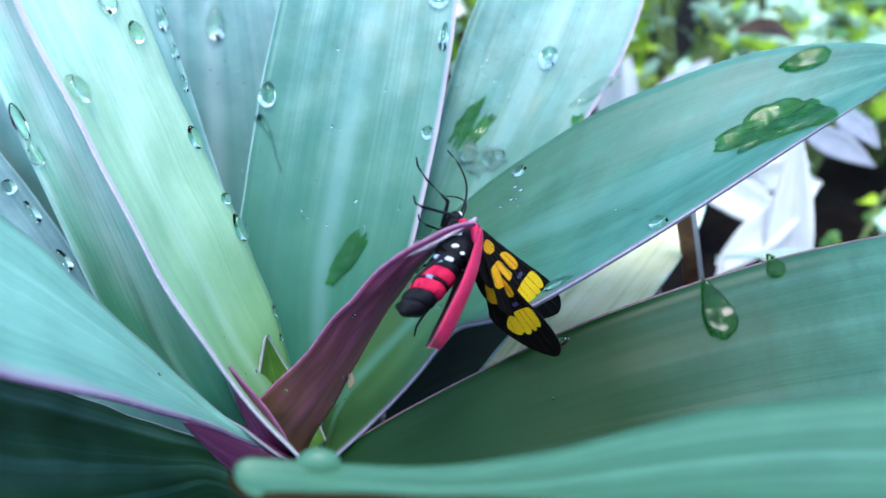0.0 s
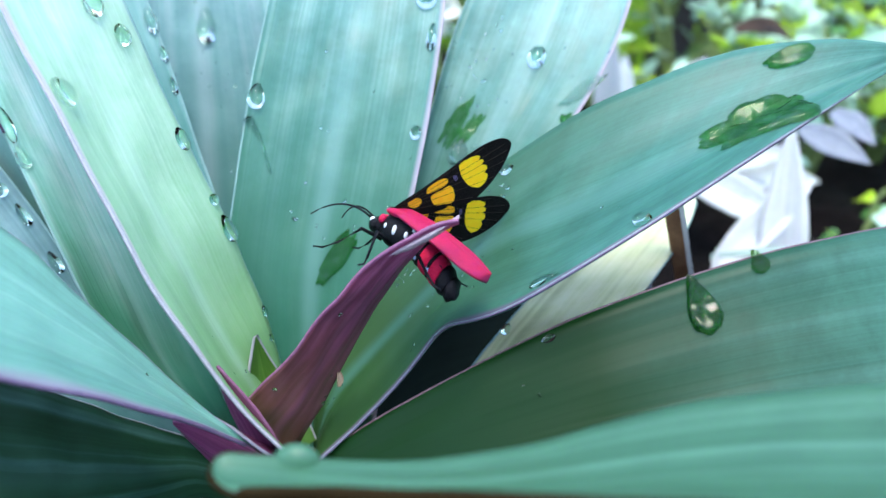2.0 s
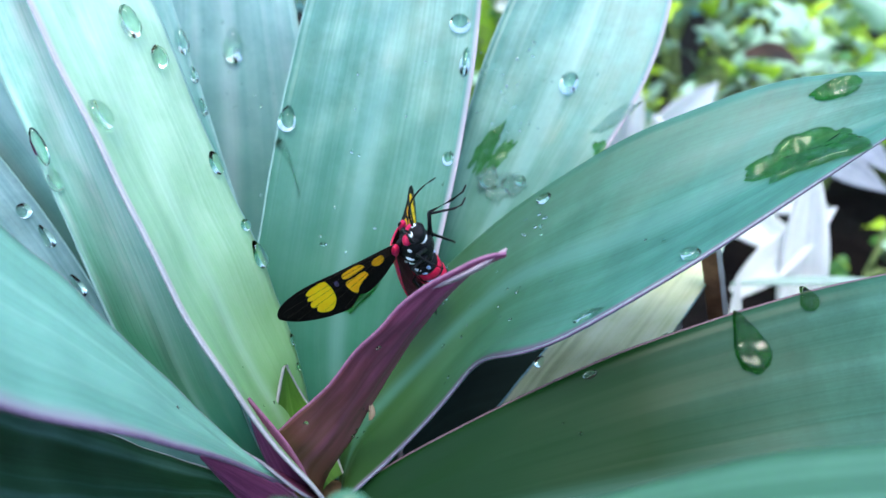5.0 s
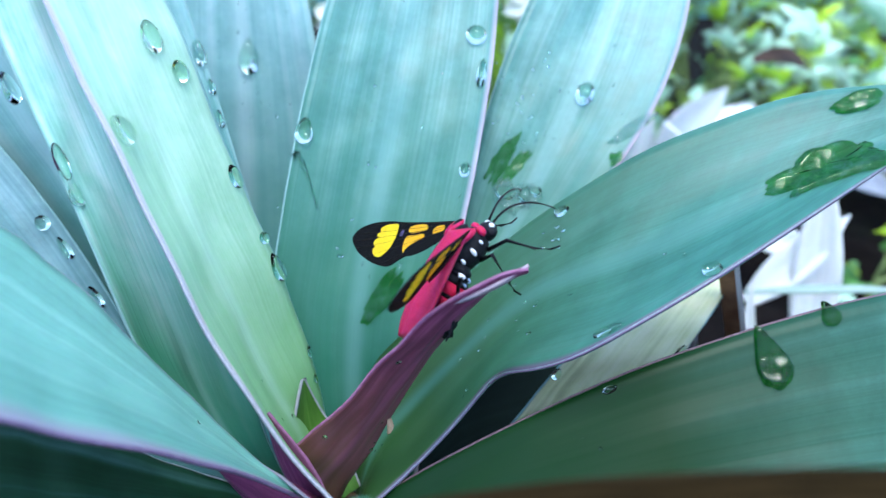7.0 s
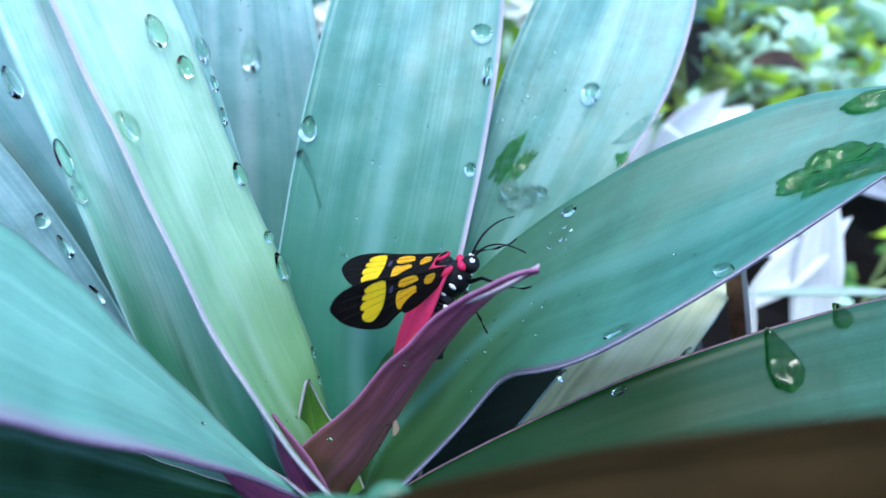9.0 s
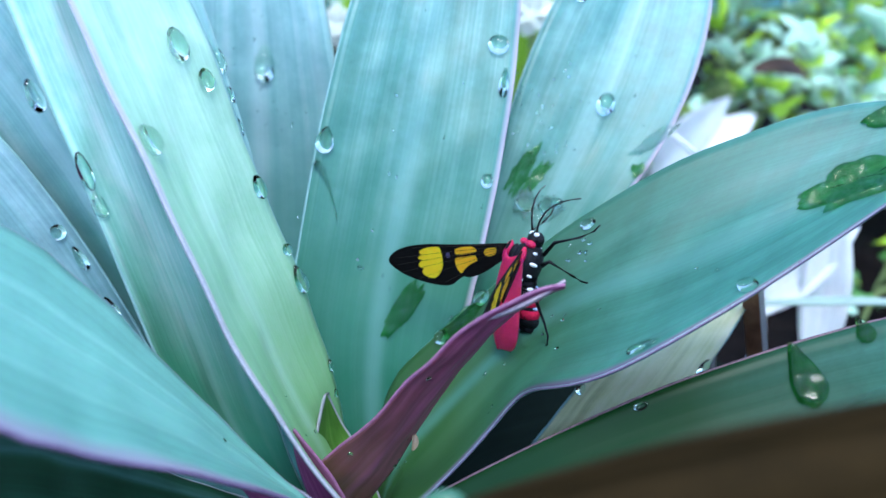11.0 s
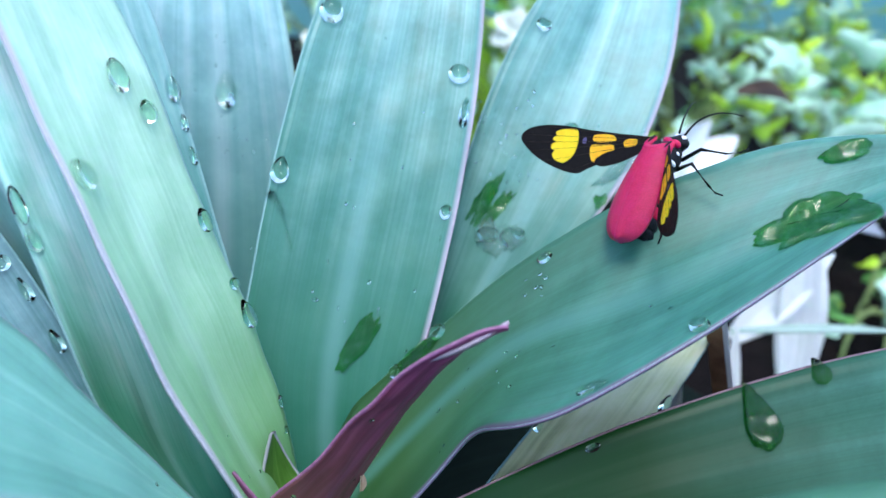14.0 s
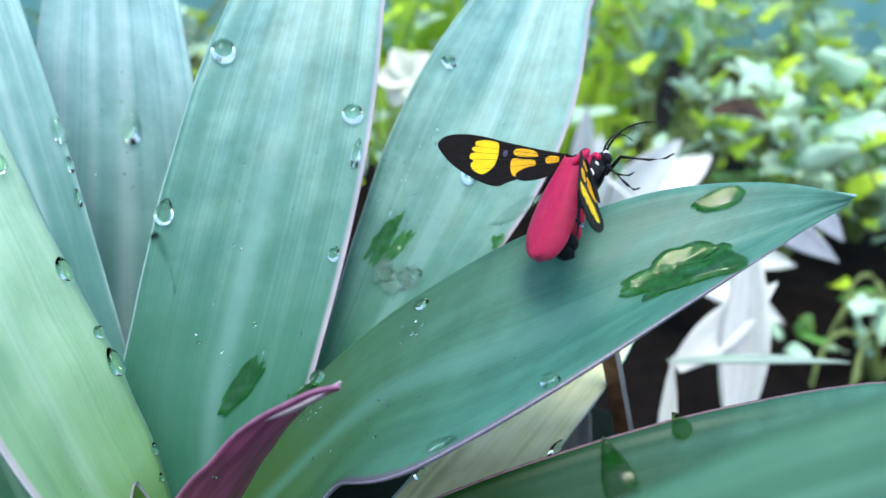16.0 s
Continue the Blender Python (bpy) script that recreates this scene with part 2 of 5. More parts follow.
def leaf(parent, key, left, right, mats, crown=CROWN, tip=0.0, neck=8, base_width=0.012, sag=0.10, keel=1.5, droop=(0, 0.1, -0.25), blunt=0.0,
         thick=0.0006, wave=0.0006, label="", name="leaf", rim=1.0):
    """A blade between two edge curves, hollowed along the middle, with thickness, a margin and an underside. mats: top, underside, margin."""
    rows = leaf_rows(left, right, crown, tip, neck, base_width, droop)
    if blunt:
        (a0, b0), (a1, b1) = rows[0], rows[1]
        back, half = (a0 + b0 - a1 - b1).normalized(), (b0 - a0) / 2
        rows = [((a0 + b0) / 2 + back * blunt * s - half * math.sqrt(max(0.0, 1 - s * s)), (a0 + b0) / 2 + back * blunt * s + half * math.sqrt(max(0.0, 1 - s * s))) for s in (0.995, 0.95, 0.85, 0.7, 0.45, 0.2)] + rows
    nu, nv = 22, len(rows)
    seed = Vector((len(SHEETS) * 3.1, 0, 0))
    grid = []
    for j, (a, b) in enumerate(rows):
        d = rows[min(j + 1, nv - 1)], rows[max(j - 1, 0)]
        along = (d[0][0] + d[0][1] - d[1][0] - d[1][1]).normalized()
        across = b - a
        normal = across.cross(along).normalized()
        line = []
        for i in range(nu + 1):
            u = i / nu
            k = 1 - abs(2 * u - 1) ** keel
            ripple = noise.noise(Vector((u * 5, j * 0.22, 0)) + seed) * wave * min(1.0, across.length / 0.01)
            line.append(a + across * u - normal * (sag * across.length * k + ripple))
        grid.append(line)
    run, lengths = 0.0, []
    for j in range(nv):
        if j:
            run += (grid[j][nu // 2] - grid[j - 1][nu // 2]).length
        lengths.append(run)
    bm = bmesh.new()
    uv = bm.loops.layers.uv.new("UVMap")

    def normal_at(j, i):
        du = grid[j][min(i + 1, nu)] - grid[j][max(i - 1, 0)]
        dv = grid[min(j + 1, nv - 1)][i] - grid[max(j - 1, 0)][i]
        v = du.cross(dv)
        return v.normalized() if v.length > 1e-12 else Vector((0, -1, 0))
    top = [[bm.verts.new(grid[j][i]) for i in range(nu + 1)] for j in range(nv)]
    low = [[bm.verts.new(grid[j][i] - normal_at(j, i) * thick) for i in range(nu + 1)] for j in range(nv)]

    def face(vs, uvs, index):
        try:
            f = bm.faces.new(vs)
        except ValueError:
            return
        f.material_index = index
        for lp, q in zip(f.loops, uvs):
            lp[uv].uv = q
    for j in range(nv - 1):
        for i in range(nu):
            ids = ((j, i), (j, i + 1), (j + 1, i + 1), (j + 1, i))
            uvs = [(b / nu, lengths[a]) for a, b in ids]
            face([top[a][b] for a, b in ids], uvs, 0)
            face([low[a][b] for a, b in reversed(ids)], list(reversed(uvs)), 1)
        for i in (0, nu):
            ids = ((j, i), (j + 1, i))
            vs = [top[j][i], top[j + 1][i], low[j + 1][i], low[j][i]]
            face(vs if i == 0 else list(reversed(vs)), [(0, lengths[j])] * 4, 2)
    ob = part(name, bm, mats, parent, label)
    SHEETS[key] = (ob, grid, lengths)
    # margin: a fine raised rim along both edges
    for i in (0, nu) if rim else ():
        rim_bm = bmesh.new()
        rings = []
        for j in range(nv):
            nrm, o = normal_at(j, i), grid[j][i]
            side = (grid[j][1 if i == 0 else nu - 1] - o)
            side = side.normalized() if side.length > 1e-9 else Vector((1, 0, 0))
            r = thick * 0.5 * rim
            rings.append([rim_bm.verts.new(o - nrm * thick * 0.5 + (nrm * math.cos(q) + side * math.sin(q)) * r) for q in (0, 1.57, 3.14, 4.71)])
        for j in range(nv - 1):
            for q in range(4):
                rim_bm.faces.new((rings[j][q], rings[j][(q + 1) % 4], rings[j + 1][(q + 1) % 4], rings[j + 1][q]))
        part("margin", rim_bm, mats[2 if i == 0 else -1], ob)
    return ob


def spot_on(key, point):
    """The nearest place on a blade's upper face to a point, with its normal and the way along the blade."""
    ob, grid, lengths = SHEETS[key]
    point = Vector(point)
    best = min(((grid[j][i] - point).length, j, i) for j in range(1, len(grid) - 1) for i in range(len(grid[0])))
    _, j, i = best
    i0, i1, nu = max(i - 1, 0), min(i + 1, len(grid[0]) - 1), len(grid[0]) - 1
    du, dv = grid[j][i1] - grid[j][i0], grid[j + 1][i] - grid[j - 1][i]
    nrm = du.cross(dv).normalized()
    q = point - nrm * (point - grid[j][i]).dot(nrm)
    return q, nrm, dv.normalized()


# ---- ground and far things ----
bm = bmesh.new()
bmesh.ops.create_grid(bm, x_segments=90, y_segments=90, size=0.9)
for v in bm.verts:
    v.co.y += 0.5
    v.co.z = 0.012 * noise.noise(v.co * 14) + 0.006 * noise.noise(v.co * 45)
    e = max(abs(v.co.x), abs(v.co.y - 0.5))
    if e > 0.89:
        v.co.x, v.co.y, v.co.z = v.co.x * 60, (v.co.y - 0.5) * 60 + 0.5, -0.02
tagged(part("ground", bm, SOIL), "dark damp garden soil", "soil", kind="structure")
bm = bmesh.new()
bmesh.ops.create_cube(bm, size=1, matrix=Matrix.Translation((0.6, 2.6, 0.55)) @ Matrix.Diagonal((4.5, 0.12, 1.3, 1)))
tagged(part("wall_back", bm, WALL), "turquoise painted garden wall", "wall", kind="structure")

# ---- the plant ----
plant = tagged(new("spiderwort_plant"), "broad-leaved rosette plant with glaucous green leaves and purple undersides", "plant")
TOP_A, TOP_B = [MINT, PURPLE, MARGIN, EDGE], [BLUE, PURPLE, EDGE, BLUSH]
leaf(plant, "E", [(-0.075, 0.150, 0.160), (-0.072, 0.156, 0.185), (-0.069, 0.163, 0.21), (-0.066, 0.170, 0.235)],
     [(-0.030, 0.145, 0.165), (-0.031, 0.152, 0.185), (-0.035, 0.160, 0.206), (-0.041, 0.170, 0.230)], [FROST, PURPLE, EDGE], tip=0.06, sag=0.10, crown=Vector((-0.028, 0.118, 0.12)))
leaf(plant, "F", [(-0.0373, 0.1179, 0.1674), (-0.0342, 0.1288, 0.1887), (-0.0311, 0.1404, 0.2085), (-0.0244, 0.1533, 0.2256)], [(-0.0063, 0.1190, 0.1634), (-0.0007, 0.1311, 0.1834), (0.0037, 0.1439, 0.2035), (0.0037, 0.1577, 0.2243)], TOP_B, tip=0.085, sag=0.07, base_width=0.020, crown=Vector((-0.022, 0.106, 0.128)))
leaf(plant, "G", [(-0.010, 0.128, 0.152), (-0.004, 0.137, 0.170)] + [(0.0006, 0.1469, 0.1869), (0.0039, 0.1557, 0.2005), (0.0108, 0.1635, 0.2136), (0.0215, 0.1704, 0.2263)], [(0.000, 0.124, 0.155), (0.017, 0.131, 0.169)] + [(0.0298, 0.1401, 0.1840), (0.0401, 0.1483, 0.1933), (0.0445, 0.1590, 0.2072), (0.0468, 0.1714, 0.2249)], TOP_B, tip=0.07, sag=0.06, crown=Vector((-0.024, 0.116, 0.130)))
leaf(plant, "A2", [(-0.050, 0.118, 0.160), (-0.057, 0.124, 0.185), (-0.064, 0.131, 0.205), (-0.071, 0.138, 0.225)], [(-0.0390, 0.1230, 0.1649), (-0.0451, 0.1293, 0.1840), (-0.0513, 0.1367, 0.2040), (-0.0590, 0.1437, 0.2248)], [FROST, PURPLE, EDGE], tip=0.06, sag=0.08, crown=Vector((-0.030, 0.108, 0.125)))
leaf(plant, "C", [(-0.085, 0.098, 0.140), (-0.098, 0.100, 0.155), (-0.110, 0.103, 0.170), (-0.120, 0.106, 0.182)], [(-0.0616, 0.1128, 0.1553), (-0.0677, 0.1161, 0.1679), (-0.0752, 0.1192, 0.1797), (-0.0844, 0.1215, 0.1912)], [LAVENDER, PURPLE, EDGE], tip=0.09, sag=0.08, crown=Vector((-0.034, 0.100, 0.122)))
leaf(plant, "C2", [(-0.072, 0.116, 0.155), (-0.082, 0.121, 0.168), (-0.092, 0.124, 0.180), (-0.102, 0.126, 0.192)], [(-0.046, 0.114, 0.160), (-0.056, 0.120, 0.180), (-0.066, 0.124, 0.200), (-0.076, 0.128, 0.218)], [FROST, PURPLE, EDGE], tip=0.08, sag=0.08, crown=Vector((-0.032, 0.104, 0.122)))
leaf(plant, "B", [(-0.0514, 0.0914, 0.1719), (-0.0566, 0.0943, 0.1876), (-0.0613, 0.0964, 0.2022), (-0.0671, 0.1011, 0.2156)], [(-0.0353, 0.0956, 0.1513), (-0.0414, 0.0986, 0.1746), (-0.0495, 0.1027, 0.1969), (-0.0566, 0.1077, 0.2181)], [SHEEN, PURPLE, EDGE], tip=0.08, sag=0.10, crown=Vector((-0.029, 0.098, 0.125)))
leaf(plant, "A", [(-0.0231, 0.0839, 0.1484), (-0.0371, 0.0825, 0.1695), (-0.0445, 0.0881, 0.1930), (-0.0570, 0.0972, 0.2158)], [(-0.0277, 0.1084, 0.1458), (-0.0309, 0.1099, 0.1681), (-0.0391, 0.1077, 0.1885), (-0.0437, 0.1068, 0.2095)], TOP_A, tip=0.045, sag=0.12, base_width=0.014, crown=Vector((-0.022, 0.098, 0.130)), rim=1.1)
leaf(plant, "M", [(-0.0017, 0.1010, 0.1368), (0.0059, 0.1045, 0.1463), (0.0125, 0.1075, 0.1543), (0.0230, 0.1220, 0.1575)], [(0.0269, 0.1110, 0.1366), (0.0326, 0.1135, 0.1461), (0.0377, 0.1165, 0.1526), (0.0483, 0.1300, 0.1570)], [SILVER, SILVER, EDGE], tip=0.05, sag=0.03, crown=None)
# Q and Q2: added filler leaves, coloured as the shade between H and J
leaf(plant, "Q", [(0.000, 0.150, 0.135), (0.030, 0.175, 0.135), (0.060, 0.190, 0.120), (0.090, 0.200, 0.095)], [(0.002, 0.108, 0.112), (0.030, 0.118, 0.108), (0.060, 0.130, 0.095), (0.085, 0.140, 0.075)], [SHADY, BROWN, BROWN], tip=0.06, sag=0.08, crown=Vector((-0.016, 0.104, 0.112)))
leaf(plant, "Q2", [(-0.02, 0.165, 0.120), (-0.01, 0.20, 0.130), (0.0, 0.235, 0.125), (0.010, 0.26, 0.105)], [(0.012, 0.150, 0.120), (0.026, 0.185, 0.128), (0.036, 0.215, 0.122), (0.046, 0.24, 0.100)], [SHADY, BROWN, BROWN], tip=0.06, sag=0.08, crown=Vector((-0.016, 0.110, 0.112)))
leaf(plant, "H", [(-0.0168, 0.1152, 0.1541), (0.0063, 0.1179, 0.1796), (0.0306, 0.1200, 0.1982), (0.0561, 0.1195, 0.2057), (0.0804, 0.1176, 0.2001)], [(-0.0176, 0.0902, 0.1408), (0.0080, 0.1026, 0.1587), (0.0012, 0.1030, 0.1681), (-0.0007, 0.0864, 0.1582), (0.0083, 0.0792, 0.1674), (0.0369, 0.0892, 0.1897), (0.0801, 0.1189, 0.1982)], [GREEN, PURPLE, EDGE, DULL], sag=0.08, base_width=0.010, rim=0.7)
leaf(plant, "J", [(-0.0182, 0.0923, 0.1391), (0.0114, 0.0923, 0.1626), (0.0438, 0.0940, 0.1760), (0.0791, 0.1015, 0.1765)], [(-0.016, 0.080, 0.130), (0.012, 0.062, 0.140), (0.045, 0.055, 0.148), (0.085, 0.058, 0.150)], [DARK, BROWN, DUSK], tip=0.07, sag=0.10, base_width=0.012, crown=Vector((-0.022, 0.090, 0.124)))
leaf(plant, "I", [(-0.0287, 0.0902, 0.1516), (-0.0168, 0.0861, 0.1647), (-0.0085, 0.0849, 0.1822), (0.0043, 0.0853, 0.1838)], [(-0.0225, 0.0963, 0.1387), (-0.0123, 0.0960, 0.1574), (-0.0045, 0.0931, 0.1768), (0.0043, 0.0859, 0.1833)], [PURPLE, GREEN, VIOLET], sag=-0.10, base_width=0.027, crown=Vector((-0.0165, 0.0925, 0.1245)))
leaf(plant, "D", [(-0.0261, 0.0881, 0.1425), (-0.0306, 0.0789, 0.1571), (-0.0378, 0.0673, 0.1694), (-0.0471, 0.0564, 0.1822)], [(-0.0249, 0.0845, 0.1456), (-0.0373, 0.0825, 0.1594), (-0.0466, 0.0840, 0.1750), (-0.0587, 0.0840, 0.1883)], [TEAL, MAROON, DULL, TEAL], tip=0.07, sag=0.10, base_width=0.006, crown=Vector((-0.0285, 0.1000, 0.1330)), droop=(-0.1, -0.1, -0.4), rim=1.1)
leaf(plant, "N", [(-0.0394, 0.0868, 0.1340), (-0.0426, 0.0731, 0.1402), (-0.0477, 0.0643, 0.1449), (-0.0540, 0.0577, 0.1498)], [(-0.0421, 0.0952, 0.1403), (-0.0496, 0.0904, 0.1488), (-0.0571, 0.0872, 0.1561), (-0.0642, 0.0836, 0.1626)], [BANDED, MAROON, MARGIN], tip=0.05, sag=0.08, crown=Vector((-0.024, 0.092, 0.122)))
leaf(plant, "S1", [(-0.0290, 0.0905, 0.1406), (-0.0318, 0.0890, 0.1483), (-0.0321, 0.0885, 0.1551), (-0.0323, 0.0885, 0.1590)], [(-0.0242, 0.0885, 0.1431), (-0.0254, 0.0875, 0.1500), (-0.0283, 0.0870, 0.1552), (-0.0317, 0.0870, 0.1601)], [MAROON, MAROON, VIOLET], crown=None, sag=-0.12, wave=0.0002, name="leaf_sheath", label="maroon leaf sheath")
leaf(plant, "S2", [(-0.0292, 0.0890, 0.1355), (-0.0336, 0.0885, 0.1360), (-0.0371, 0.0880, 0.1435), (-0.0393, 0.0860, 0.1505)], [(-0.0268, 0.0890, 0.1406), (-0.0310, 0.0870, 0.1475), (-0.0346, 0.0860, 0.1505), (-0.0388, 0.0850, 0.1517)], [MAROON, MAROON, VIOLET], crown=None, sag=-0.10, wave=0.0002, name="leaf_sheath", label="maroon leaf sheath")
leaf(plant, "Y", [(-0.0310, 0.0960, 0.1471), (-0.0305, 0.0975, 0.1508), (-0.0297, 0.0985, 0.1546), (-0.0289, 0.0990, 0.1579)], [(-0.0261, 0.1010, 0.1489), (-0.0274, 0.1010, 0.1512), (-0.0281, 0.1000, 0.1547), (-0.0288, 0.0990, 0.1579)], [FRESH, FRESH, MARGIN], crown=Vector((-0.0225, 0.097, 0.136)), base_width=0.005, sag=0.15, wave=0.0001, name="young_leaf", label="small pointed yellow-green young leaf")
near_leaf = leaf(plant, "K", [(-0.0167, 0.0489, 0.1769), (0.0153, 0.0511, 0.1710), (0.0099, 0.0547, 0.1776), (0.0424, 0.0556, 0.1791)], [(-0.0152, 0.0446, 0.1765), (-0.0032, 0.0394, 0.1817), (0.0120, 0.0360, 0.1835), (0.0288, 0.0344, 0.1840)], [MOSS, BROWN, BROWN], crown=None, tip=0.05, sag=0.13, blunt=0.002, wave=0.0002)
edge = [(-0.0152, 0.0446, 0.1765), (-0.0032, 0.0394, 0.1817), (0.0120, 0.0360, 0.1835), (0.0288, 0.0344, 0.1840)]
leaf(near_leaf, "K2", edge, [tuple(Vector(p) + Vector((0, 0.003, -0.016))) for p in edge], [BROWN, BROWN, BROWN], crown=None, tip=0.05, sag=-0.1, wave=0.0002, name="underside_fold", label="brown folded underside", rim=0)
q = bezier([(-0.0167, 0.0489, 0.1769), (0.0153, 0.0511, 0.1710), (0.0099, 0.0547, 0.1776), (0.0424, 0.0556, 0.1791)], 0.09)
bm = bmesh.new()
bmesh.ops.create_uvsphere(bm, u_segments=20, v_segments=12, radius=1, matrix=Matrix.Translation(q + Vector((-0.0023, -0.0001, -0.0003))) @ Matrix.Diagonal((0.0022, 0.0013, 0.0019, 1)))
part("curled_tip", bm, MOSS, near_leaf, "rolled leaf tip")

TIP = plain_material("dry_leaf_tip", (0.34, 0.26, 0.32), (0.48, 0.39, 0.44), 900, 0.6)

# the short stem on which the leaves sit, with dry sheaths round it
bm = bmesh.new()
rings = []
for k in range(13):
    z = -0.01 + 0.142 * k / 12
    c = Vector((-0.022 + 0.006 * math.sin(k * 0.7), 0.100 - 0.006 * k / 12, z))
    r = 0.011 + 0.0012 * (k % 2) + 0.004 * max(0, 1 - k / 3)
    rings.append([bm.verts.new(c + Vector((math.cos(a) * r, math.sin(a) * r, 0.002 * math.sin(3 * a + k)))) for a in [math.tau * q / 16 for q in range(16)]])
for a, c in zip(rings, rings[1:]):
    for q in range(16):
        bm.faces.new((a[q], a[(q + 1) % 16], c[(q + 1) % 16], c[q]))
bm.faces.new(rings[-1])
part("stem", bm, STEM, plant, "brown ringed stem")


# ---- plants behind ----
def simple_blade(length, width, bend, segments=12, across=6, fold=0.12, thick=0.0007, tip_power=1.6, root=0.35):
    """A strap leaf along +Y that bends towards -Z; a closed sheet."""
    bm = bmesh.new()
    uv = bm.loops.layers.uv.new("UVMap")
    rows, low = [], []
    for j in range(segments + 1):
        s = j / segments
        w = width / 2 * (root + (1 - root) * math.sin(min(1, s * 2.2) * math.pi / 2)) * max(0.02, 1 - max(0.0, (s - 0.45) / 0.55) ** tip_power)
        ang = bend * s
        y, z = length * s * math.cos(ang * 0.5), -length * s * math.sin(ang * 0.5)
        rows.append([bm.verts.new((w * (2 * i / across - 1), y, z + abs(2 * i / across - 1) ** 1.5 * w * fold * 2)) for i in range(across + 1)])
        low.append([bm.verts.new(v.co - Vector((0, 0, thick))) for v in rows[-1]])
    for j in range(segments):
        for i in range(across):
            ids = ((j, i), (j, i + 1), (j + 1, i + 1), (j + 1, i))
            for f, order in ((rows, ids), (low, ids[::-1])):
                q = bm.faces.new([f[a][c] for a, c in order])
                for lp, (a, c) in zip(q.loops, order):
                    lp[uv].uv = (c / across, a / segments * length)
        for i in (0, across):
            bm.faces.new((rows[j][i], rows[j + 1][i], low[j + 1][i], low[j][i]) if i == 0 else (low[j][i], low[j + 1][i], rows[j + 1][i], rows[j][i]))
    return bm


def aim(base, tip, face=(0, -1, 0.3)):
    """A pose at base with +Y towards tip and +Z as near to face as can be."""
    y = (Vector(tip) - Vector(base)).normalized()
    z = Vector(face)
    z = (z - y * z.dot(y)).normalized()
    x = y.cross(z)
    return Matrix.Translation(base) @ Matrix((x, y, z)).transposed().to_4x4()


def tube(points, radii, sides=8):
    bm = bmesh.new()
    rings = []
    for k, p in enumerate(points):
        p = Vector(p)
        d = (Vector(points[min(k + 1, len(points) - 1)]) - Vector(points[max(k - 1, 0)])).normalized()
        a = d.orthogonal().normalized()
        c = d.cross(a)
        rings.append([bm.verts.new(p + (a * math.cos(q) + c * math.sin(q)) * radii[k]) for q in [math.tau * i / sides for i in range(sides)]])
    for r, s in zip(rings, rings[1:]):
        for q in range(sides):
            bm.faces.new((r[q], r[(q + 1) % sides], s[(q + 1) % sides], s[q]))
    bm.faces.new(rings[0][::-1])
    bm.faces.new(rings[-1])
    bmesh.ops.recalc_face_normals(bm, faces=bm.faces)
    return bm


ob, grid, _ = SHEETS["I"]
a, c = grid[-10][3], grid[-1][11]
side = (grid[-6][22] - grid[-6][0]).normalized()
tip_ob = part("leaf_tip", simple_blade((c - a).length * 1.04, 0.0015, 0.12, root=0.15, fold=0.3, thick=0.0004, tip_power=3.0), TIP, ob, "pale dry curled tip")
tip_ob.matrix_local = aim(a - side.cross(c - a).normalized() * 0.0004, c, side.cross(c - a))

pale = tagged(new("pale_strap_plant"), "low plant with broad silvery white strap leaves on the soil", "plant")
pale.location = (0.085, 0.215, 0.0)
BLADES = [
    ((0.0988, 0.2260, 0.1072), (0.1276, 0.2260, 0.1393), 0.0135, 0.08, CHALK),
    ((0.1220, 0.2220, 0.0834), (0.1168, 0.2260, 0.1580), 0.0165, 0.05, CHALK),
    ((0.0880, 0.1950, 0.0850), (0.0868, 0.1980, 0.1262), 0.0056, 0.04, CHALK),
    ((0.0880, 0.2050, 0.1215), (0.1480, 0.2090, 0.1240), 0.0034, 0.18, GREYISH),
    ((0.0396, 0.1500, 0.1106), (0.0456, 0.1390, 0.1540), 0.0170, 0.10, LILAC),
    ((0.1621, 0.3100, 0.1345), (0.1772, 0.2800, 0.1299), 0.0125, 0.30, LILAC),
    ((0.1863, 0.3300, 0.1369), (0.1899, 0.3000, 0.1329), 0.0120, 0.30, LILAC),
]
for a, c, w, bend, m in BLADES:
    length = (Vector(c) - Vector(a)).length
    ob = part("leaf", simple_blade(length * 1.02, w, bend), m, pale)
    ob.matrix_local = Matrix.Translation(-pale.location) @ aim(a, c, (0, -0.45, 1) if m is GREYISH else (-0.2, -1, 0.5))
for a, c in (((0.085, 0.215, -0.005), (0.085, 0.205, 0.055)), ((0.085, 0.215, -0.005), (0.060, 0.180, 0.090)), ((0.085, 0.215, 0.0), (0.125, 0.255, 0.055))):
    ob = part("stalk", tube([Vector(a).lerp(Vector(c), k / 5) for k in range(6)], [0.004] * 6), SILVER, pale)
    ob.location = -pale.location

# a dry three-sided stalk: brown on one side, pale on the other
bm = bmesh.new()
foot, top = Vector((0.0985, 0.1440, -0.005)), Vector((0.0459, 0.1275, 0.1762))
deep, wide = Vector((math.sin(radians(-5)), math.cos(radians(-5)), 0)) * 0.0050, Vector((math.cos(radians(17)), -math.sin(radians(17)), 0)) * 0.0010
rings = []
for k in range(13):
    t = k / 12
    c = foot.lerp(top, t) + wide * 0.15 * math.sin(k * 1.3)
    rings.append([bm.verts.new(c), bm.verts.new(c + wide), bm.verts.new(c + wide * 0.5 + deep * (1 - 0.5 * t)), bm.verts.new(c - wide * 2.4 + deep * 0.35)])
for a, c in zip(rings, rings[1:]):
    for q in range(4):
        f = bm.faces.new((a[q], a[(q + 1) % 4], c[(q + 1) % 4], c[q]))
        f.material_index = 1 if q in (0, 1) else 0
bm.faces.new(rings[0][::-1])
bm.faces.new(rings[-1])
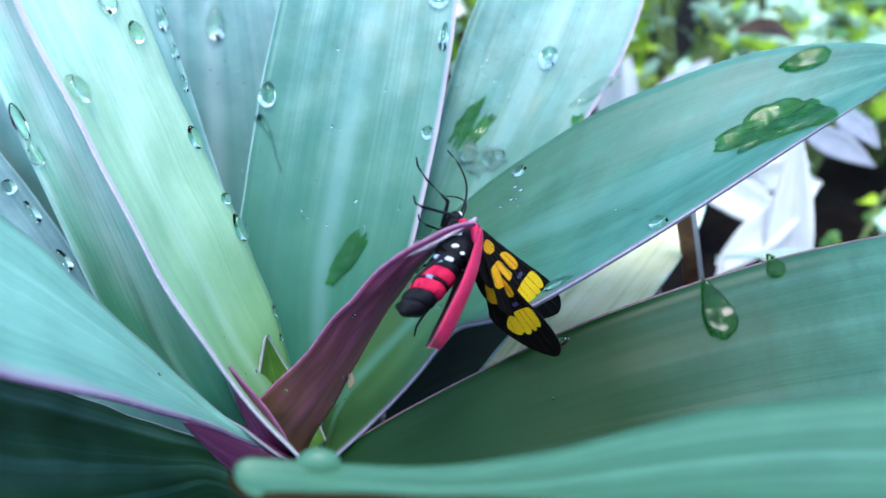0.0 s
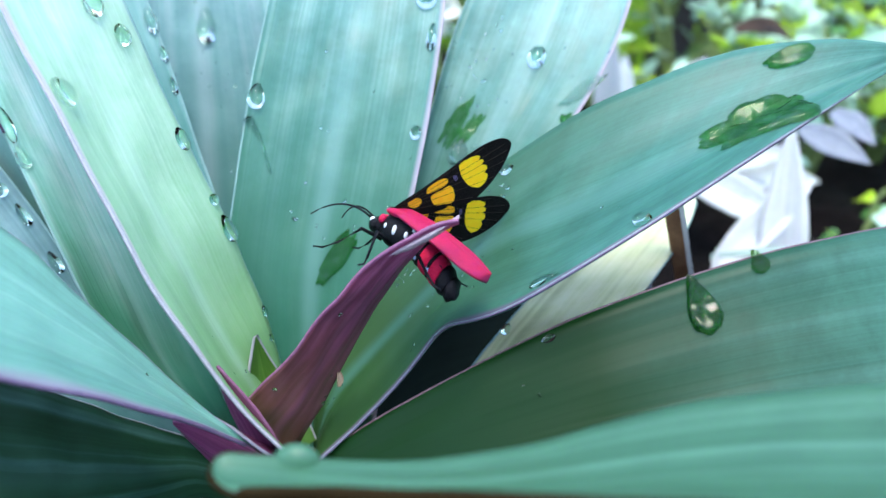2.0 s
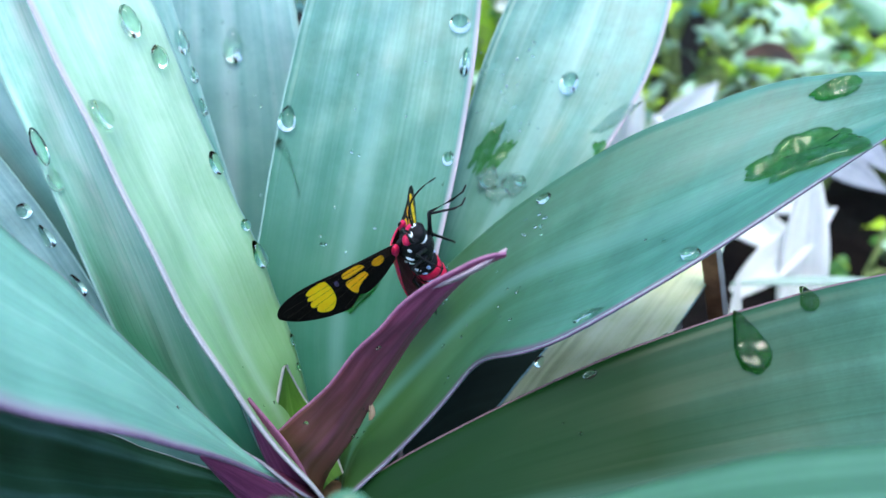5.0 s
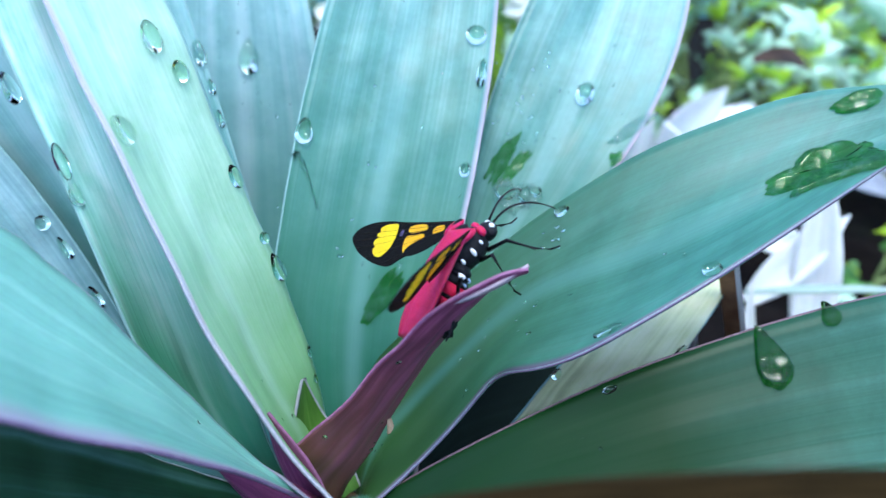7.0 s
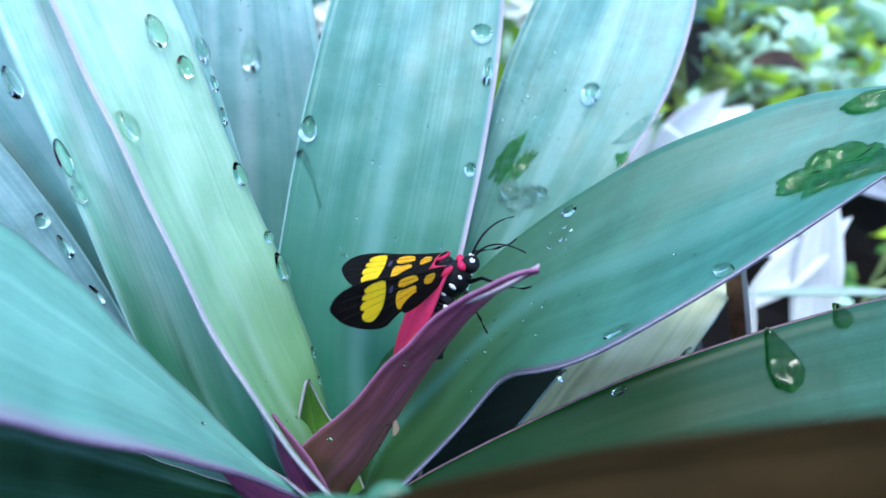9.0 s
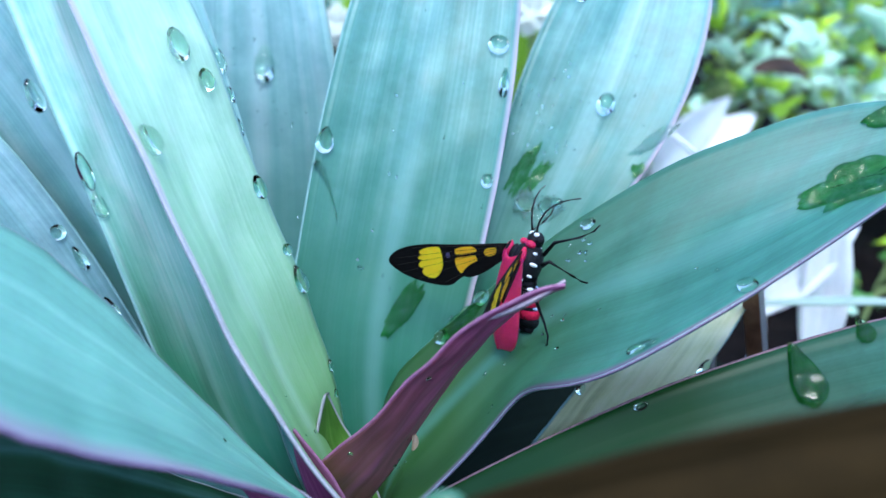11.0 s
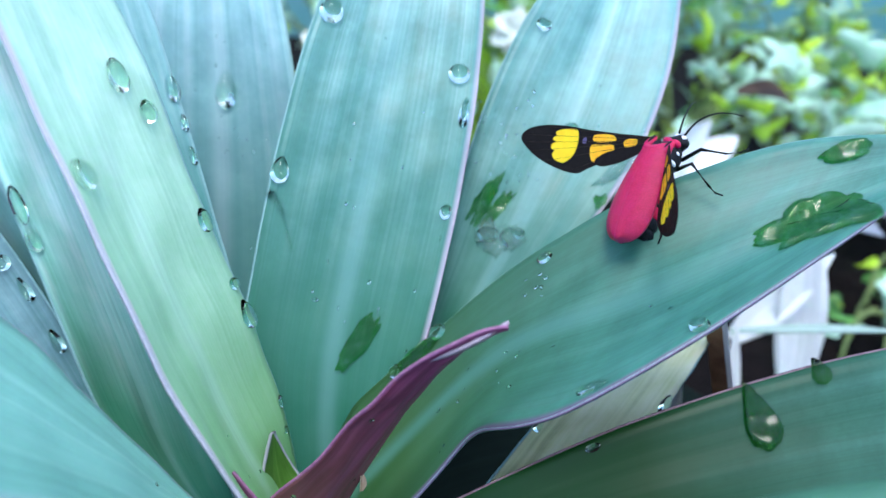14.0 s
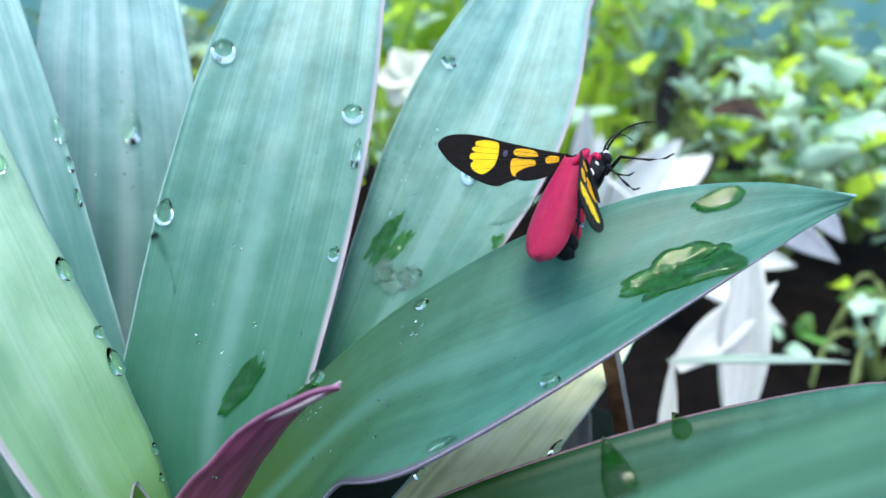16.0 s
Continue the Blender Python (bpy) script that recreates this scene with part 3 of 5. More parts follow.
bmesh.ops.recalc_face_normals(bm, faces=bm.faces)
tagged(part("dry_stalk", bm, [STEM, plain_material("pale_dry_stalk", (0.78, 0.79, 0.74), (0.86, 0.87, 0.83), 300, 0.6)], None, "", False), "thin dry stalk, brown on one side, pale on the other", "stalk")

fan = tagged(new("pale_rosette_plant"), "small rosette of whitish pointed leaves behind the strap leaves", "plant")
fan.location = (0.170, 0.500, 0.0)
for k, (x, z, y) in enumerate(((0.103, 0.158, 0.44), (0.118, 0.140, 0.46), (0.160, 0.142, 0.44), (0.205, 0.127, 0.49), (0.225, 0.085, 0.44), (0.240, 0.100, 0.47), (0.250, 0.065, 0.44), (0.225, 0.045, 0.40), (0.130, 0.090, 0.42))):
    base, top = (Vector((0.112 + 0.010 * k, 0.47, 0.082)) if k < 4 else Vector((0.165, 0.49, 0.060))), Vector((x, y, z))
    ob = part("leaf", simple_blade((top - base).length, 0.017 if k < 2 else 0.026, 0.25, tip_power=2.2, root=0.25, across=8, fold=0.2), CHALK if k < 4 else WHITE, fan)
    ob.matrix_local = Matrix.Translation(-fan.location) @ aim(base, top, (-0.3, -1, 0.6))
ob = part("stalk", tube([(0.1064, 0.32, 0.1363), (0.0986, 0.32, 0.1426), (0.0908, 0.32, 0.1487)], [0.0012, 0.0011, 0.0010]), CHALK, fan, "thin white leaf stalk")
ob.location = -fan.location
ob = part("stalk", tube([(0.155, 0.49, -0.005), (0.150, 0.485, 0.04), (0.135, 0.475, 0.09)], [0.006, 0.005, 0.004]), SILVER, fan)
ob.location = -fan.location

IVY = leaf_material("ivy_leaf", (0.045, 0.18, 0.025), (0.09, 0.29, 0.045), (0.18, 0.43, 0.09), 0.34, 0.4, gloss=0.5)
# brighter ivy copies: sunlight on the creepers is put into their colour
IVY_PALE = leaf_material("bright_lit_ivy_leaf", (0.28, 0.54, 0.32), (0.43, 0.68, 0.47), (0.62, 0.82, 0.66), 0.32, 0.4, gloss=0.5)
IVY_SUN = leaf_material("sunlit_ivy_leaf", (0.28, 0.52, 0.008), (0.45, 0.70, 0.012), (0.62, 0.80, 0.06), 0.4, 0.3)
VINE = plain_material("vine_stem", (0.10, 0.16, 0.04), (0.20, 0.26, 0.08), 200, 0.6)
DRY = plain_material("dead_leaf", (0.035, 0.016, 0.009), (0.07, 0.035, 0.018), 120, 0.8)


def ivy_leaf(size, lobes, seed):
    """A small lobed or oval leaf along +Y, folded a little along the midrib."""
    rnd = random.Random(seed)
    bm = bmesh.new()
    uv = bm.loops.layers.uv.new("UVMap")
    n = 22
    ring, ring2 = [], []
    for k in range(n):
        a = math.tau * k / n
        r = 0.42 * (1 + (0.24 * math.cos((a - math.pi) * lobes) if lobes else 0.0)) * (0.92 + 0.5 * max(0.0, -math.cos(a)) ** 7) * rnd.uniform(0.95, 1.05)
        x, y = math.sin(a) * r * 0.85, 0.5 - math.cos(a) * r * (1.25 if math.cos(a) < 0 else 1.0)
        z = abs(x) * 0.28 - 0.22 * (y - 0.4) ** 2
        ring.append(bm.verts.new(Vector((x, y, z)) * size))
        ring2.append(bm.verts.new(Vector((x * 0.5, 0.45 + (y - 0.45) * 0.5, abs(x) * 0.12 - 0.05 * (y - 0.4) ** 2)) * size))
    mid = bm.verts.new(Vector((0, 0.45, 0)) * size)
    for k in range(n):
        bm.faces.new((ring[k], ring[(k + 1) % n], ring2[(k + 1) % n], ring2[k]))
        bm.faces.new((ring2[k], ring2[(k + 1) % n], mid))
    bmesh.ops.recalc_face_normals(bm, faces=bm.faces)
    bmesh.ops.solidify(bm, geom=bm.faces[:], thickness=0.0006)
    for f in bm.faces:
        for lp in f.loops:
            lp[uv].uv = (lp.vert.co.x / size + 0.5, lp.vert.co.y)
    return bm


def leaf_mesh(name, bm, mat):
    me = bpy.data.meshes.new(name)
    bm.to_mesh(me)
    bm.free()
    me.materials.append(mat)
    for f in me.polygons:
        f.use_smooth = True
    return me


rnd = random.Random(5)
IVY_MESHES = [leaf_mesh("leaf", ivy_leaf(1.0, lobes, s), m) for s, (lobes, m) in enumerate(((3, IVY), (0, IVY), (5, IVY_PALE), (0, IVY_PALE), (3, IVY_PALE), (0, IVY_SUN), (3, IVY_SUN)))]


def creeper(x, y, height, spread, count, sunny, label):
    """A clump of creeping stems with many small leaves."""
    top = tagged(new("creeper_plant"), label, "plant", "creepers behind the rosette")
    top.location = (x, y, 0)
    stems = []
    for k in range(6):
        a = rnd.uniform(0, math.tau)
        e = Vector((math.cos(a) * spread * rnd.uniform(0.4, 1), math.sin(a) * spread * 0.5, height * rnd.uniform(0.6, 1.1)))
        pts = [bezier([(0, 0, -0.01), (e.x * 0.3, e.y * 0.3, e.z * 0.9), e, e + Vector((e.x * 0.4, -0.03, -0.05))], q / 8) for q in range(9)]
        stems.append(pts)
        part("stem", tube(pts, [0.0028 - 0.0002 * q for q in range(9)], 6), VINE, top)
    for k in range(count):
        pts = rnd.choice(stems)
        p = pts[rnd.randint(2, 8)] + Vector([rnd.gauss(0, spread * 0.28), rnd.gauss(0, spread * 0.2), rnd.gauss(0, height * 0.18)])
        p.z = max(p.z, 0.012)
        # low leaves lean to the darker copies, colouring in shade inside the clump
        u = rnd.random() + (0.05 if p.z < height * 0.5 else 0.0)
        me = rnd.choice(IVY_MESHES[5:]) if u < sunny else rnd.choice(IVY_MESHES[2:5]) if u < sunny + 0.48 else rnd.choice(IVY_MESHES[:2])
        ob = new("leaf", me)
        ob.parent = top
        s = rnd.uniform(0.018, 0.038) * (0.75 if u < sunny else 1.0) * min(1.0, y / 0.6)
        turn = Euler((rnd.gauss(0.55, 0.45), rnd.gauss(0, 0.5), rnd.uniform(-2.6, 2.6) + math.pi))
        ob.matrix_local = Matrix.LocRotScale(p, turn, (s, s, s))
    return top


BEHIND = [(0.19, 0.64, 0.13, 0.08, 30, 0.15), (0.31, 0.58, 0.16, 0.1, 110, 0.34), (0.42, 0.66, 0.165, 0.11, 120, 0.4), (0.33, 0.82, 0.30, 0.13, 150, 0.45), (0.44, 0.92, 0.29, 0.12, 80, 0.5), (0.58, 0.8, 0.11, 0.13, 80, 0.35), (0.14, 0.86, 0.26, 0.12, 70, 0.45), (0.34, 0.46, 0.06, 0.06, 28, 0.3)]
BESIDE = [(0.3, 0.41, 0.05, 0.045, 14, 0.1), (0.47, 0.52, 0.09, 0.08, 36, 0.25), (-0.05, 0.8, 0.24, 0.12, 60, 0.4), (-0.28, 0.75, 0.24, 0.14, 60, 0.3), (-0.52, 0.7, 0.24, 0.16, 55, 0.3), (0.72, 0.62, 0.09, 0.12, 50, 0.3), (0.4, 0.38, 0.06, 0.05, 18, 0.1), (0.25, 0.74, 0.22, 0.1, 60, 0.45), (0.54, 0.96, 0.28, 0.14, 110, 0.45), (0.30, 1.02, 0.31, 0.15, 110, 0.45), (0.08, 1.04, 0.31, 0.13, 70, 0.4), (-0.14, 0.98, 0.31, 0.14, 70, 0.35), (-0.36, 0.92, 0.31, 0.16, 70, 0.35)]
for x, y, h, sp, n, sunny in BEHIND + BESIDE:
    creeper(x, y, h, sp, n, sunny, "creeping plant with small lobed green leaves and bright yellow-green shoots")
bm = simple_blade(0.060, 0.020, 1.6)
dead = tagged(part("dead_leaf", bm, DRY), "curled brown dead leaf lying on the creeper", "leaf")
dead.matrix_world = aim((0.213, 0.53, 0.146), (0.268, 0.52, 0.168), (0, -0.6, 1))

STRAP = leaf_material("yellow_green_strap", (0.16, 0.36, 0.01), (0.28, 0.52, 0.02), (0.44, 0.62, 0.08), 0.4, 0.5)
for x, y, count, spread in ((0.06, 0.98, 16, 0.20), (0.225, 1.00, 9, 0.10), (-0.06, 0.94, 12, 0.16)):
    grass = tagged(new("strap_leaf_plant"), "tall yellow-green strap-leaved plant behind the rosette", "plant", "strap plants behind the rosette")
    grass.location = (x, y, 0.0)
    for k in range(count):
        a = rnd.uniform(-1.1, 1.1)
        top = Vector((math.sin(a) * spread, rnd.uniform(-0.10, 0.08), rnd.uniform(0.30, 0.46)))
        base = Vector((rnd.uniform(-0.05, 0.05), rnd.uniform(-0.03, 0.03), -0.005))
        ob = part("leaf", simple_blade((top - base).length, rnd.uniform(0.018, 0.03), rnd.uniform(0.1, 0.7)), STRAP, grass)
        ob.matrix_local = aim(base, top, (rnd.uniform(-0.6, 0.6), -1, 0.3))


PETAL = plain_material("white_petal", (0.74, 0.78, 0.62), (0.84, 0.86, 0.74), 300, 0.5)
for x, y, z, wide, lean in ((0.0453, 0.5, 0.187, 0.017, 0.2), (-0.0068, 0.5, 0.168, 0.022, 0.6), (-0.0829, 0.5, 0.176, 0.015, 0.0)):
    flower = tagged(new("white_flower"), "white flower with rounded petals on a green stalk", "flower", "white flowers behind the rosette")
    flower.location = (x, y, 0.0)
    part("stalk", tube([(0.01, 0.02, -0.01), (0.012, 0.016, z * 0.5), (0, 0.006, z)], [0.0026, 0.0022, 0.0018]), VINE, flower)
    for k in range(6):
        petal = part("petal", simple_blade(wide, wide * 0.75, 0.5, 8, 6, 0.2, 0.0006, 3.0, 0.3), PETAL, flower)
        a = lean + math.tau * k / 6
        petal.matrix_local = aim((0, 0, z), (math.sin(a), -0.25, z + math.cos(a)), (0, -1, 0.4))


# ---- water ----
def water_material(name, tint, ior=1.33):
    m, n, l, p = material(name, 0.02)
    p.inputs["Base Color"].default_value = (*tint, 1)
    p.inputs["Transmission Weight"].default_value, p.inputs["IOR"].default_value = 1.0, ior
    return m


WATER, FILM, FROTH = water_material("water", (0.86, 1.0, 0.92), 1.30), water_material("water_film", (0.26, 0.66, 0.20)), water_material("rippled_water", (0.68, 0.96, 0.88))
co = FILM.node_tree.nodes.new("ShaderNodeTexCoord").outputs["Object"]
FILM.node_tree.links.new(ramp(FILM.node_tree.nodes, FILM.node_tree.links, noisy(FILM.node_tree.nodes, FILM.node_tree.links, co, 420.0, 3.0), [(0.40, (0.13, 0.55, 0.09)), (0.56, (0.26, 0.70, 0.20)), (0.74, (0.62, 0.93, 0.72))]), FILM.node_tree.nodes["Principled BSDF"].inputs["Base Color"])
FROTH.node_tree.nodes["Principled BSDF"].inputs["Transmission Weight"].default_value = 0.9
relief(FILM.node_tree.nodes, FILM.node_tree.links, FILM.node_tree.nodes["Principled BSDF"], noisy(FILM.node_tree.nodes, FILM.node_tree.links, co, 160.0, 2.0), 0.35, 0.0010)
relief(FROTH.node_tree.nodes, FROTH.node_tree.links, FROTH.node_tree.nodes["Principled BSDF"], noisy(FROTH.node_tree.nodes, FROTH.node_tree.links, FROTH.node_tree.nodes.new("ShaderNodeTexCoord").outputs["Object"], 700.0, 2.0), 1.0, 0.0012)
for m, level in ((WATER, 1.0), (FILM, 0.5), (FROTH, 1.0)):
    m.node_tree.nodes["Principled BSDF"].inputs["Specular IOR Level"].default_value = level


def drop(key, point, wide, tall, tail=0.0, proud=0.55):
    """A bead of water on a blade: rounder at its lower end, drawn out above by tail."""
    q, nrm, along = spot_on(key, point)
    side = along.cross(nrm).normalized()
    bm = bmesh.new()
    rings = []
    n, rows = 14, 6
    for k in range(rows):
        e = math.pi / 2 * k / rows
        r, h = math.cos(e), math.sin(e)
        ring = []
        for i in range(n):
            a = math.tau * i / n
            c, s = math.cos(a), math.sin(a)
            long = s * tall / 2 * (1 + tail * max(0.0, s))
            ring.append(bm.verts.new(side * (c * wide / 2 * r * (1 - 0.35 * tail * max(0.0, s))) + along * (long * r - 0.06 * tall * h) + nrm * (h * wide * proud * 0.8)))
        rings.append(ring)
    for a, c in zip(rings, rings[1:]):
        for i in range(n):
            bm.faces.new((a[i], a[(i + 1) % n], c[(i + 1) % n], c[i]))
    bm.faces.new(rings[-1])
    bm.faces.new(rings[0][::-1])
    bmesh.ops.recalc_face_normals(bm, faces=bm.faces)
    ob = tagged(part("water_drop", bm, WATER), "clear bead of water clinging to the leaf" if wide > 0.0016 else "tiny bead of water on the leaf", "water drop", "water drops on the leaves")
    ob.location = q + nrm * 0.00005
    return ob


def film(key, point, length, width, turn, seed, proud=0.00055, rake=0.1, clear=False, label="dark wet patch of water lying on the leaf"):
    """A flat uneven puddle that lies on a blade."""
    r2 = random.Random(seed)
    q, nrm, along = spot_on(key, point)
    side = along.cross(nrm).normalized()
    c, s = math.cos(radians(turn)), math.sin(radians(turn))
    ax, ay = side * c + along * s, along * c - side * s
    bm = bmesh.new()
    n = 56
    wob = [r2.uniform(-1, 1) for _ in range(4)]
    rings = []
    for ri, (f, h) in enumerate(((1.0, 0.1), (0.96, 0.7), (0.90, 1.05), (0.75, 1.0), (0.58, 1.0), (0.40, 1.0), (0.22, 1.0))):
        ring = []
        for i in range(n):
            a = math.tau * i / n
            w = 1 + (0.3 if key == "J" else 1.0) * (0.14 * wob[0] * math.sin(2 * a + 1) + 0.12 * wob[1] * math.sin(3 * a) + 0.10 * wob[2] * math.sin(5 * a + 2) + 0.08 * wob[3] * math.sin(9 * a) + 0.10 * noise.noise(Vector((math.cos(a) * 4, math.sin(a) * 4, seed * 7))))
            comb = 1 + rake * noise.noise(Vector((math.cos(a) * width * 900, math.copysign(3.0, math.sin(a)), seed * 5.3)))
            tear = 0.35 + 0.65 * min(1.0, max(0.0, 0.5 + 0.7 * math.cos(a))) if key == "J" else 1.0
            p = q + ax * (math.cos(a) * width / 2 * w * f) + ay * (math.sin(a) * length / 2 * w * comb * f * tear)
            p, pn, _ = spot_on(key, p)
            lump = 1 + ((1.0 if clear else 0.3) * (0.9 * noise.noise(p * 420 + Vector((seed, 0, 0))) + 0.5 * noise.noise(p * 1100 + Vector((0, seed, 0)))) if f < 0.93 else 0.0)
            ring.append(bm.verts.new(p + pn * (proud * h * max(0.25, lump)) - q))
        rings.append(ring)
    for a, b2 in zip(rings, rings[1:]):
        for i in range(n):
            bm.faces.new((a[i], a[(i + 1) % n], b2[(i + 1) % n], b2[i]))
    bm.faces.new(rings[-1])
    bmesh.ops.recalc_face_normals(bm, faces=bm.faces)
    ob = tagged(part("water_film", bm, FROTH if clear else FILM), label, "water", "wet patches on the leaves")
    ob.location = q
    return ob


def drops(key, *beads):
    for p, wide, tall, tail in beads:
        drop(key, p, wide, tall, tail)


drops("E", ((-0.0500, 0.1622, 0.1985), 0.0048, 0.0066, 0.5))
drops("A", ((-0.0387, 0.1074, 0.1890), 0.0022, 0.0036, 0.2), ((-0.0488, 0.0940, 0.1994), 0.004, 0.0044, 0), ((-0.0355, 0.1081, 0.1787), 0.0018, 0.002, 0), ((-0.0337, 0.1082, 0.1730), 0.0026, 0.004, 0.6), ((-0.0298, 0.1087, 0.1571), 0.0013, 0.0022, 0.2), ((-0.0475, 0.1054, 0.2098), 0.0027, 0.0044, 0.2), ((-0.0443, 0.1060, 0.2051), 0.0023, 0.003, 0.2), ((-0.0290, 0.1078, 0.1523), 0.001, 0.0016, 0))
drops("A2", ((-0.0517, 0.1362, 0.2032), 0.0025, 0.0046, 0.3), ((-0.0496, 0.1342, 0.1976), 0.0015, 0.0028, 0.3), ((-0.0480, 0.1323, 0.1921), 0.0014, 0.003, 0.3))
drops("F", ((-0.0326, 0.1305, 0.1902), 0.0034, 0.004, 0.5), ((-0.0250, 0.1478, 0.2164), 0.0046, 0.0046, 0.2), ((-0.0030, 0.1313, 0.1831), 0.0022, 0.0028, 0.1), ((0.0001, 0.1411, 0.1989), 0.002, 0.005, 0.5), ((-0.0009, 0.1458, 0.2058), 0.0042, 0.0038, 0.1), ((-0.0258, 0.1224, 0.1693), 0.0012, 0.0006, 0.1))
drops("G", ((0.0056, 0.1404, 0.1756), 0.0042, 0.0030, 0.1), ((0.0094, 0.1399, 0.1753), 0.0030, 0.0034, 0.2), ((0.0117, 0.1400, 0.1761), 0.0026, 0.0022, 0.0), ((0.0220, 0.1514, 0.1936), 0.0038, 0.0052, 0.1), ((0.0171, 0.1641, 0.2140), 0.0034, 0.0026, 0))
drops("H", ((0.0128, 0.1160, 0.1810), 0.0018, 0.0024, 0.3), ((-0.0046, 0.1158, 0.1670), 0.0026, 0.0028, 0.3), ((-0.0109, 0.1152, 0.1593), 0.0028, 0.0028, 0), ((0.0310, 0.0937, 0.1802), 0.003, 0.0026, 0.2), ((0.0167, 0.0911, 0.1719), 0.0018, 0.0044, 0.2), ((0.0295, 0.1012, 0.1794), 0.0007, 0.0007, 0), ((0.0272, 0.1030, 0.1787), 0.0005, 0.0005, 0))
drops("C", ((-0.0767, 0.1181, 0.1771), 0.0027, 0.0028, 0), ((-0.0728, 0.1168, 0.1724), 0.0021, 0.0036, 0.6), ((-0.0680, 0.1146, 0.1639), 0.0022, 0.0036, 0.6))
drops("B", ((-0.0579, 0.0950, 0.1948), 0.0018, 0.0052, 0.1), ((-0.0565, 0.0950, 0.1902), 0.0021, 0.0030, 0.4), ((-0.0611, 0.0950, 0.2052), 0.0023, 0.0040, 0.3))
drops("M", ((0.0133, 0.1103, 0.1521), 0.0018, 0.0022, 0.2), ((0.0375, 0.1184, 0.1512), 0.002, 0.004, 0.3))
drops("J", ((0.0183, 0.0927, 0.1611), 0.0012, 0.0022, 0.1))
drops("I", ((-0.0125, 0.0873, 0.1683), 0.0007, 0.0008, 0), ((-0.0241, 0.0895, 0.1543), 0.0008, 0.0008, 0))
drops("D", ((-0.0391, 0.0810, 0.1631), 0.0006, 0.0006, 0))
# fine spray on several leaves
for key, centre, spread, count in (("H", (0.0118, 0.1138, 0.1762), 0.0016, 12), ("H", (0.0065, 0.1041, 0.1657), 0.0035, 9), ("H", (-0.0004, 0.1047, 0.1588), 0.0035, 8), ("H", (-0.007, 0.112, 0.164), 0.0025, 14), ("G", (0.0071, 0.1518, 0.1946), 0.0040, 14),
                                   ("F", (-0.0253, 0.1226, 0.1694), 0.0060, 4), ("G", (0.0093, 0.1478, 0.1885), 0.0030, 12), ("J", (0.0101, 0.0883, 0.1521), 0.0050, 3), ("A", (-0.0301, 0.1031, 0.1529), 0.0040, 6),
                                   ("E", (-0.0480, 0.1585, 0.1890), 0.0035, 12), ("E", (-0.048, 0.166, 0.208), 0.006, 6), ("G", (0.026, 0.152, 0.196), 0.006, 10), ("F", (-0.012, 0.140, 0.200), 0.008, 4), ("I", (-0.017, 0.095, 0.1503), 0.003, 6), ("F", (-0.012, 0.130, 0.183), 0.008, 6), ("G", (0.010, 0.150, 0.193), 0.006, 18), ("F", (-0.020, 0.124, 0.172), 0.006, 4)):
    for k in range(count):
        drop(key, Vector(centre) + Vector([rnd.gauss(0, spread) for _ in range(3)]), rnd.uniform(0.0002, 0.0006), rnd.uniform(0.0003, 0.0009), 0.0)
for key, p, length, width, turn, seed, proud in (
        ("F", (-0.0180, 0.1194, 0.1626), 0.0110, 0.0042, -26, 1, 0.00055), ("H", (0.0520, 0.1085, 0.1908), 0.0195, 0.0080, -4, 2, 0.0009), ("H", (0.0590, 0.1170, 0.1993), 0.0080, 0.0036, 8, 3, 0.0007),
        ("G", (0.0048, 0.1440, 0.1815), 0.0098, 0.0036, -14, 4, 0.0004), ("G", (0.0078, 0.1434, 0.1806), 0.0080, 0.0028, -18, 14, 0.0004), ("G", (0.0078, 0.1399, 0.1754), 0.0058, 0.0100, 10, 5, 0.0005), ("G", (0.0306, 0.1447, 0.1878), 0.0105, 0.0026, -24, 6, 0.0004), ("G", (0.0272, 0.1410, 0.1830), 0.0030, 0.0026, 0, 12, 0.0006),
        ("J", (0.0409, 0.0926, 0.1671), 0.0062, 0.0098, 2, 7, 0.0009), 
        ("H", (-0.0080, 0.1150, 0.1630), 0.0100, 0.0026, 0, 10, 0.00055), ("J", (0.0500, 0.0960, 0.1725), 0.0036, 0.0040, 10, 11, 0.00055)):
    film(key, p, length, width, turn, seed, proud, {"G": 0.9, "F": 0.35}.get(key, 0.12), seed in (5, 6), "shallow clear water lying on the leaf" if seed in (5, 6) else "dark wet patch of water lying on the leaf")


# a run of water that trails down from a bead
trail = [Vector(p) for p in ((-0.0342, 0.1285, 0.1872), (-0.0332, 0.1286, 0.1862), (-0.0322, 0.1281, 0.1846), (-0.0315, 0.1275, 0.1830), (-0.0309, 0.1264, 0.1806), (-0.0301, 0.1252, 0.1778))]
trail = [bezier(trail, k / 14) for k in range(15)]
lifted = [spot_on("F", p)[0] + spot_on("F", p)[1] * 0.0002 for p in trail]
tagged(part("water_trail", tube(lifted, [0.0009 - 0.0007 * min(1.0, k / 9) if k < 13 else 0.0003 for k in range(15)], 10), WATER), "thin crooked run of water down the leaf", "water", "wet patches on the leaves")

q, nrm, along = spot_on("I", (-0.016, 0.096, 0.153))
husk = tagged(part("seed_husk", simple_blade(0.0036, 0.0011, 0.6, 8, 4, 0.5, 0.0003), plain_material("husk", (0.45, 0.28, 0.16), (0.60, 0.42, 0.28), 900, 0.7)), "small tan seed husk stuck to the purple leaf", "husk")
husk.matrix_world = aim(q + nrm * 0.0004 - Vector((0, 0, 0.0018)), q + nrm * 0.0006 + Vector((0.0006, 0, 0.0018)), nrm)

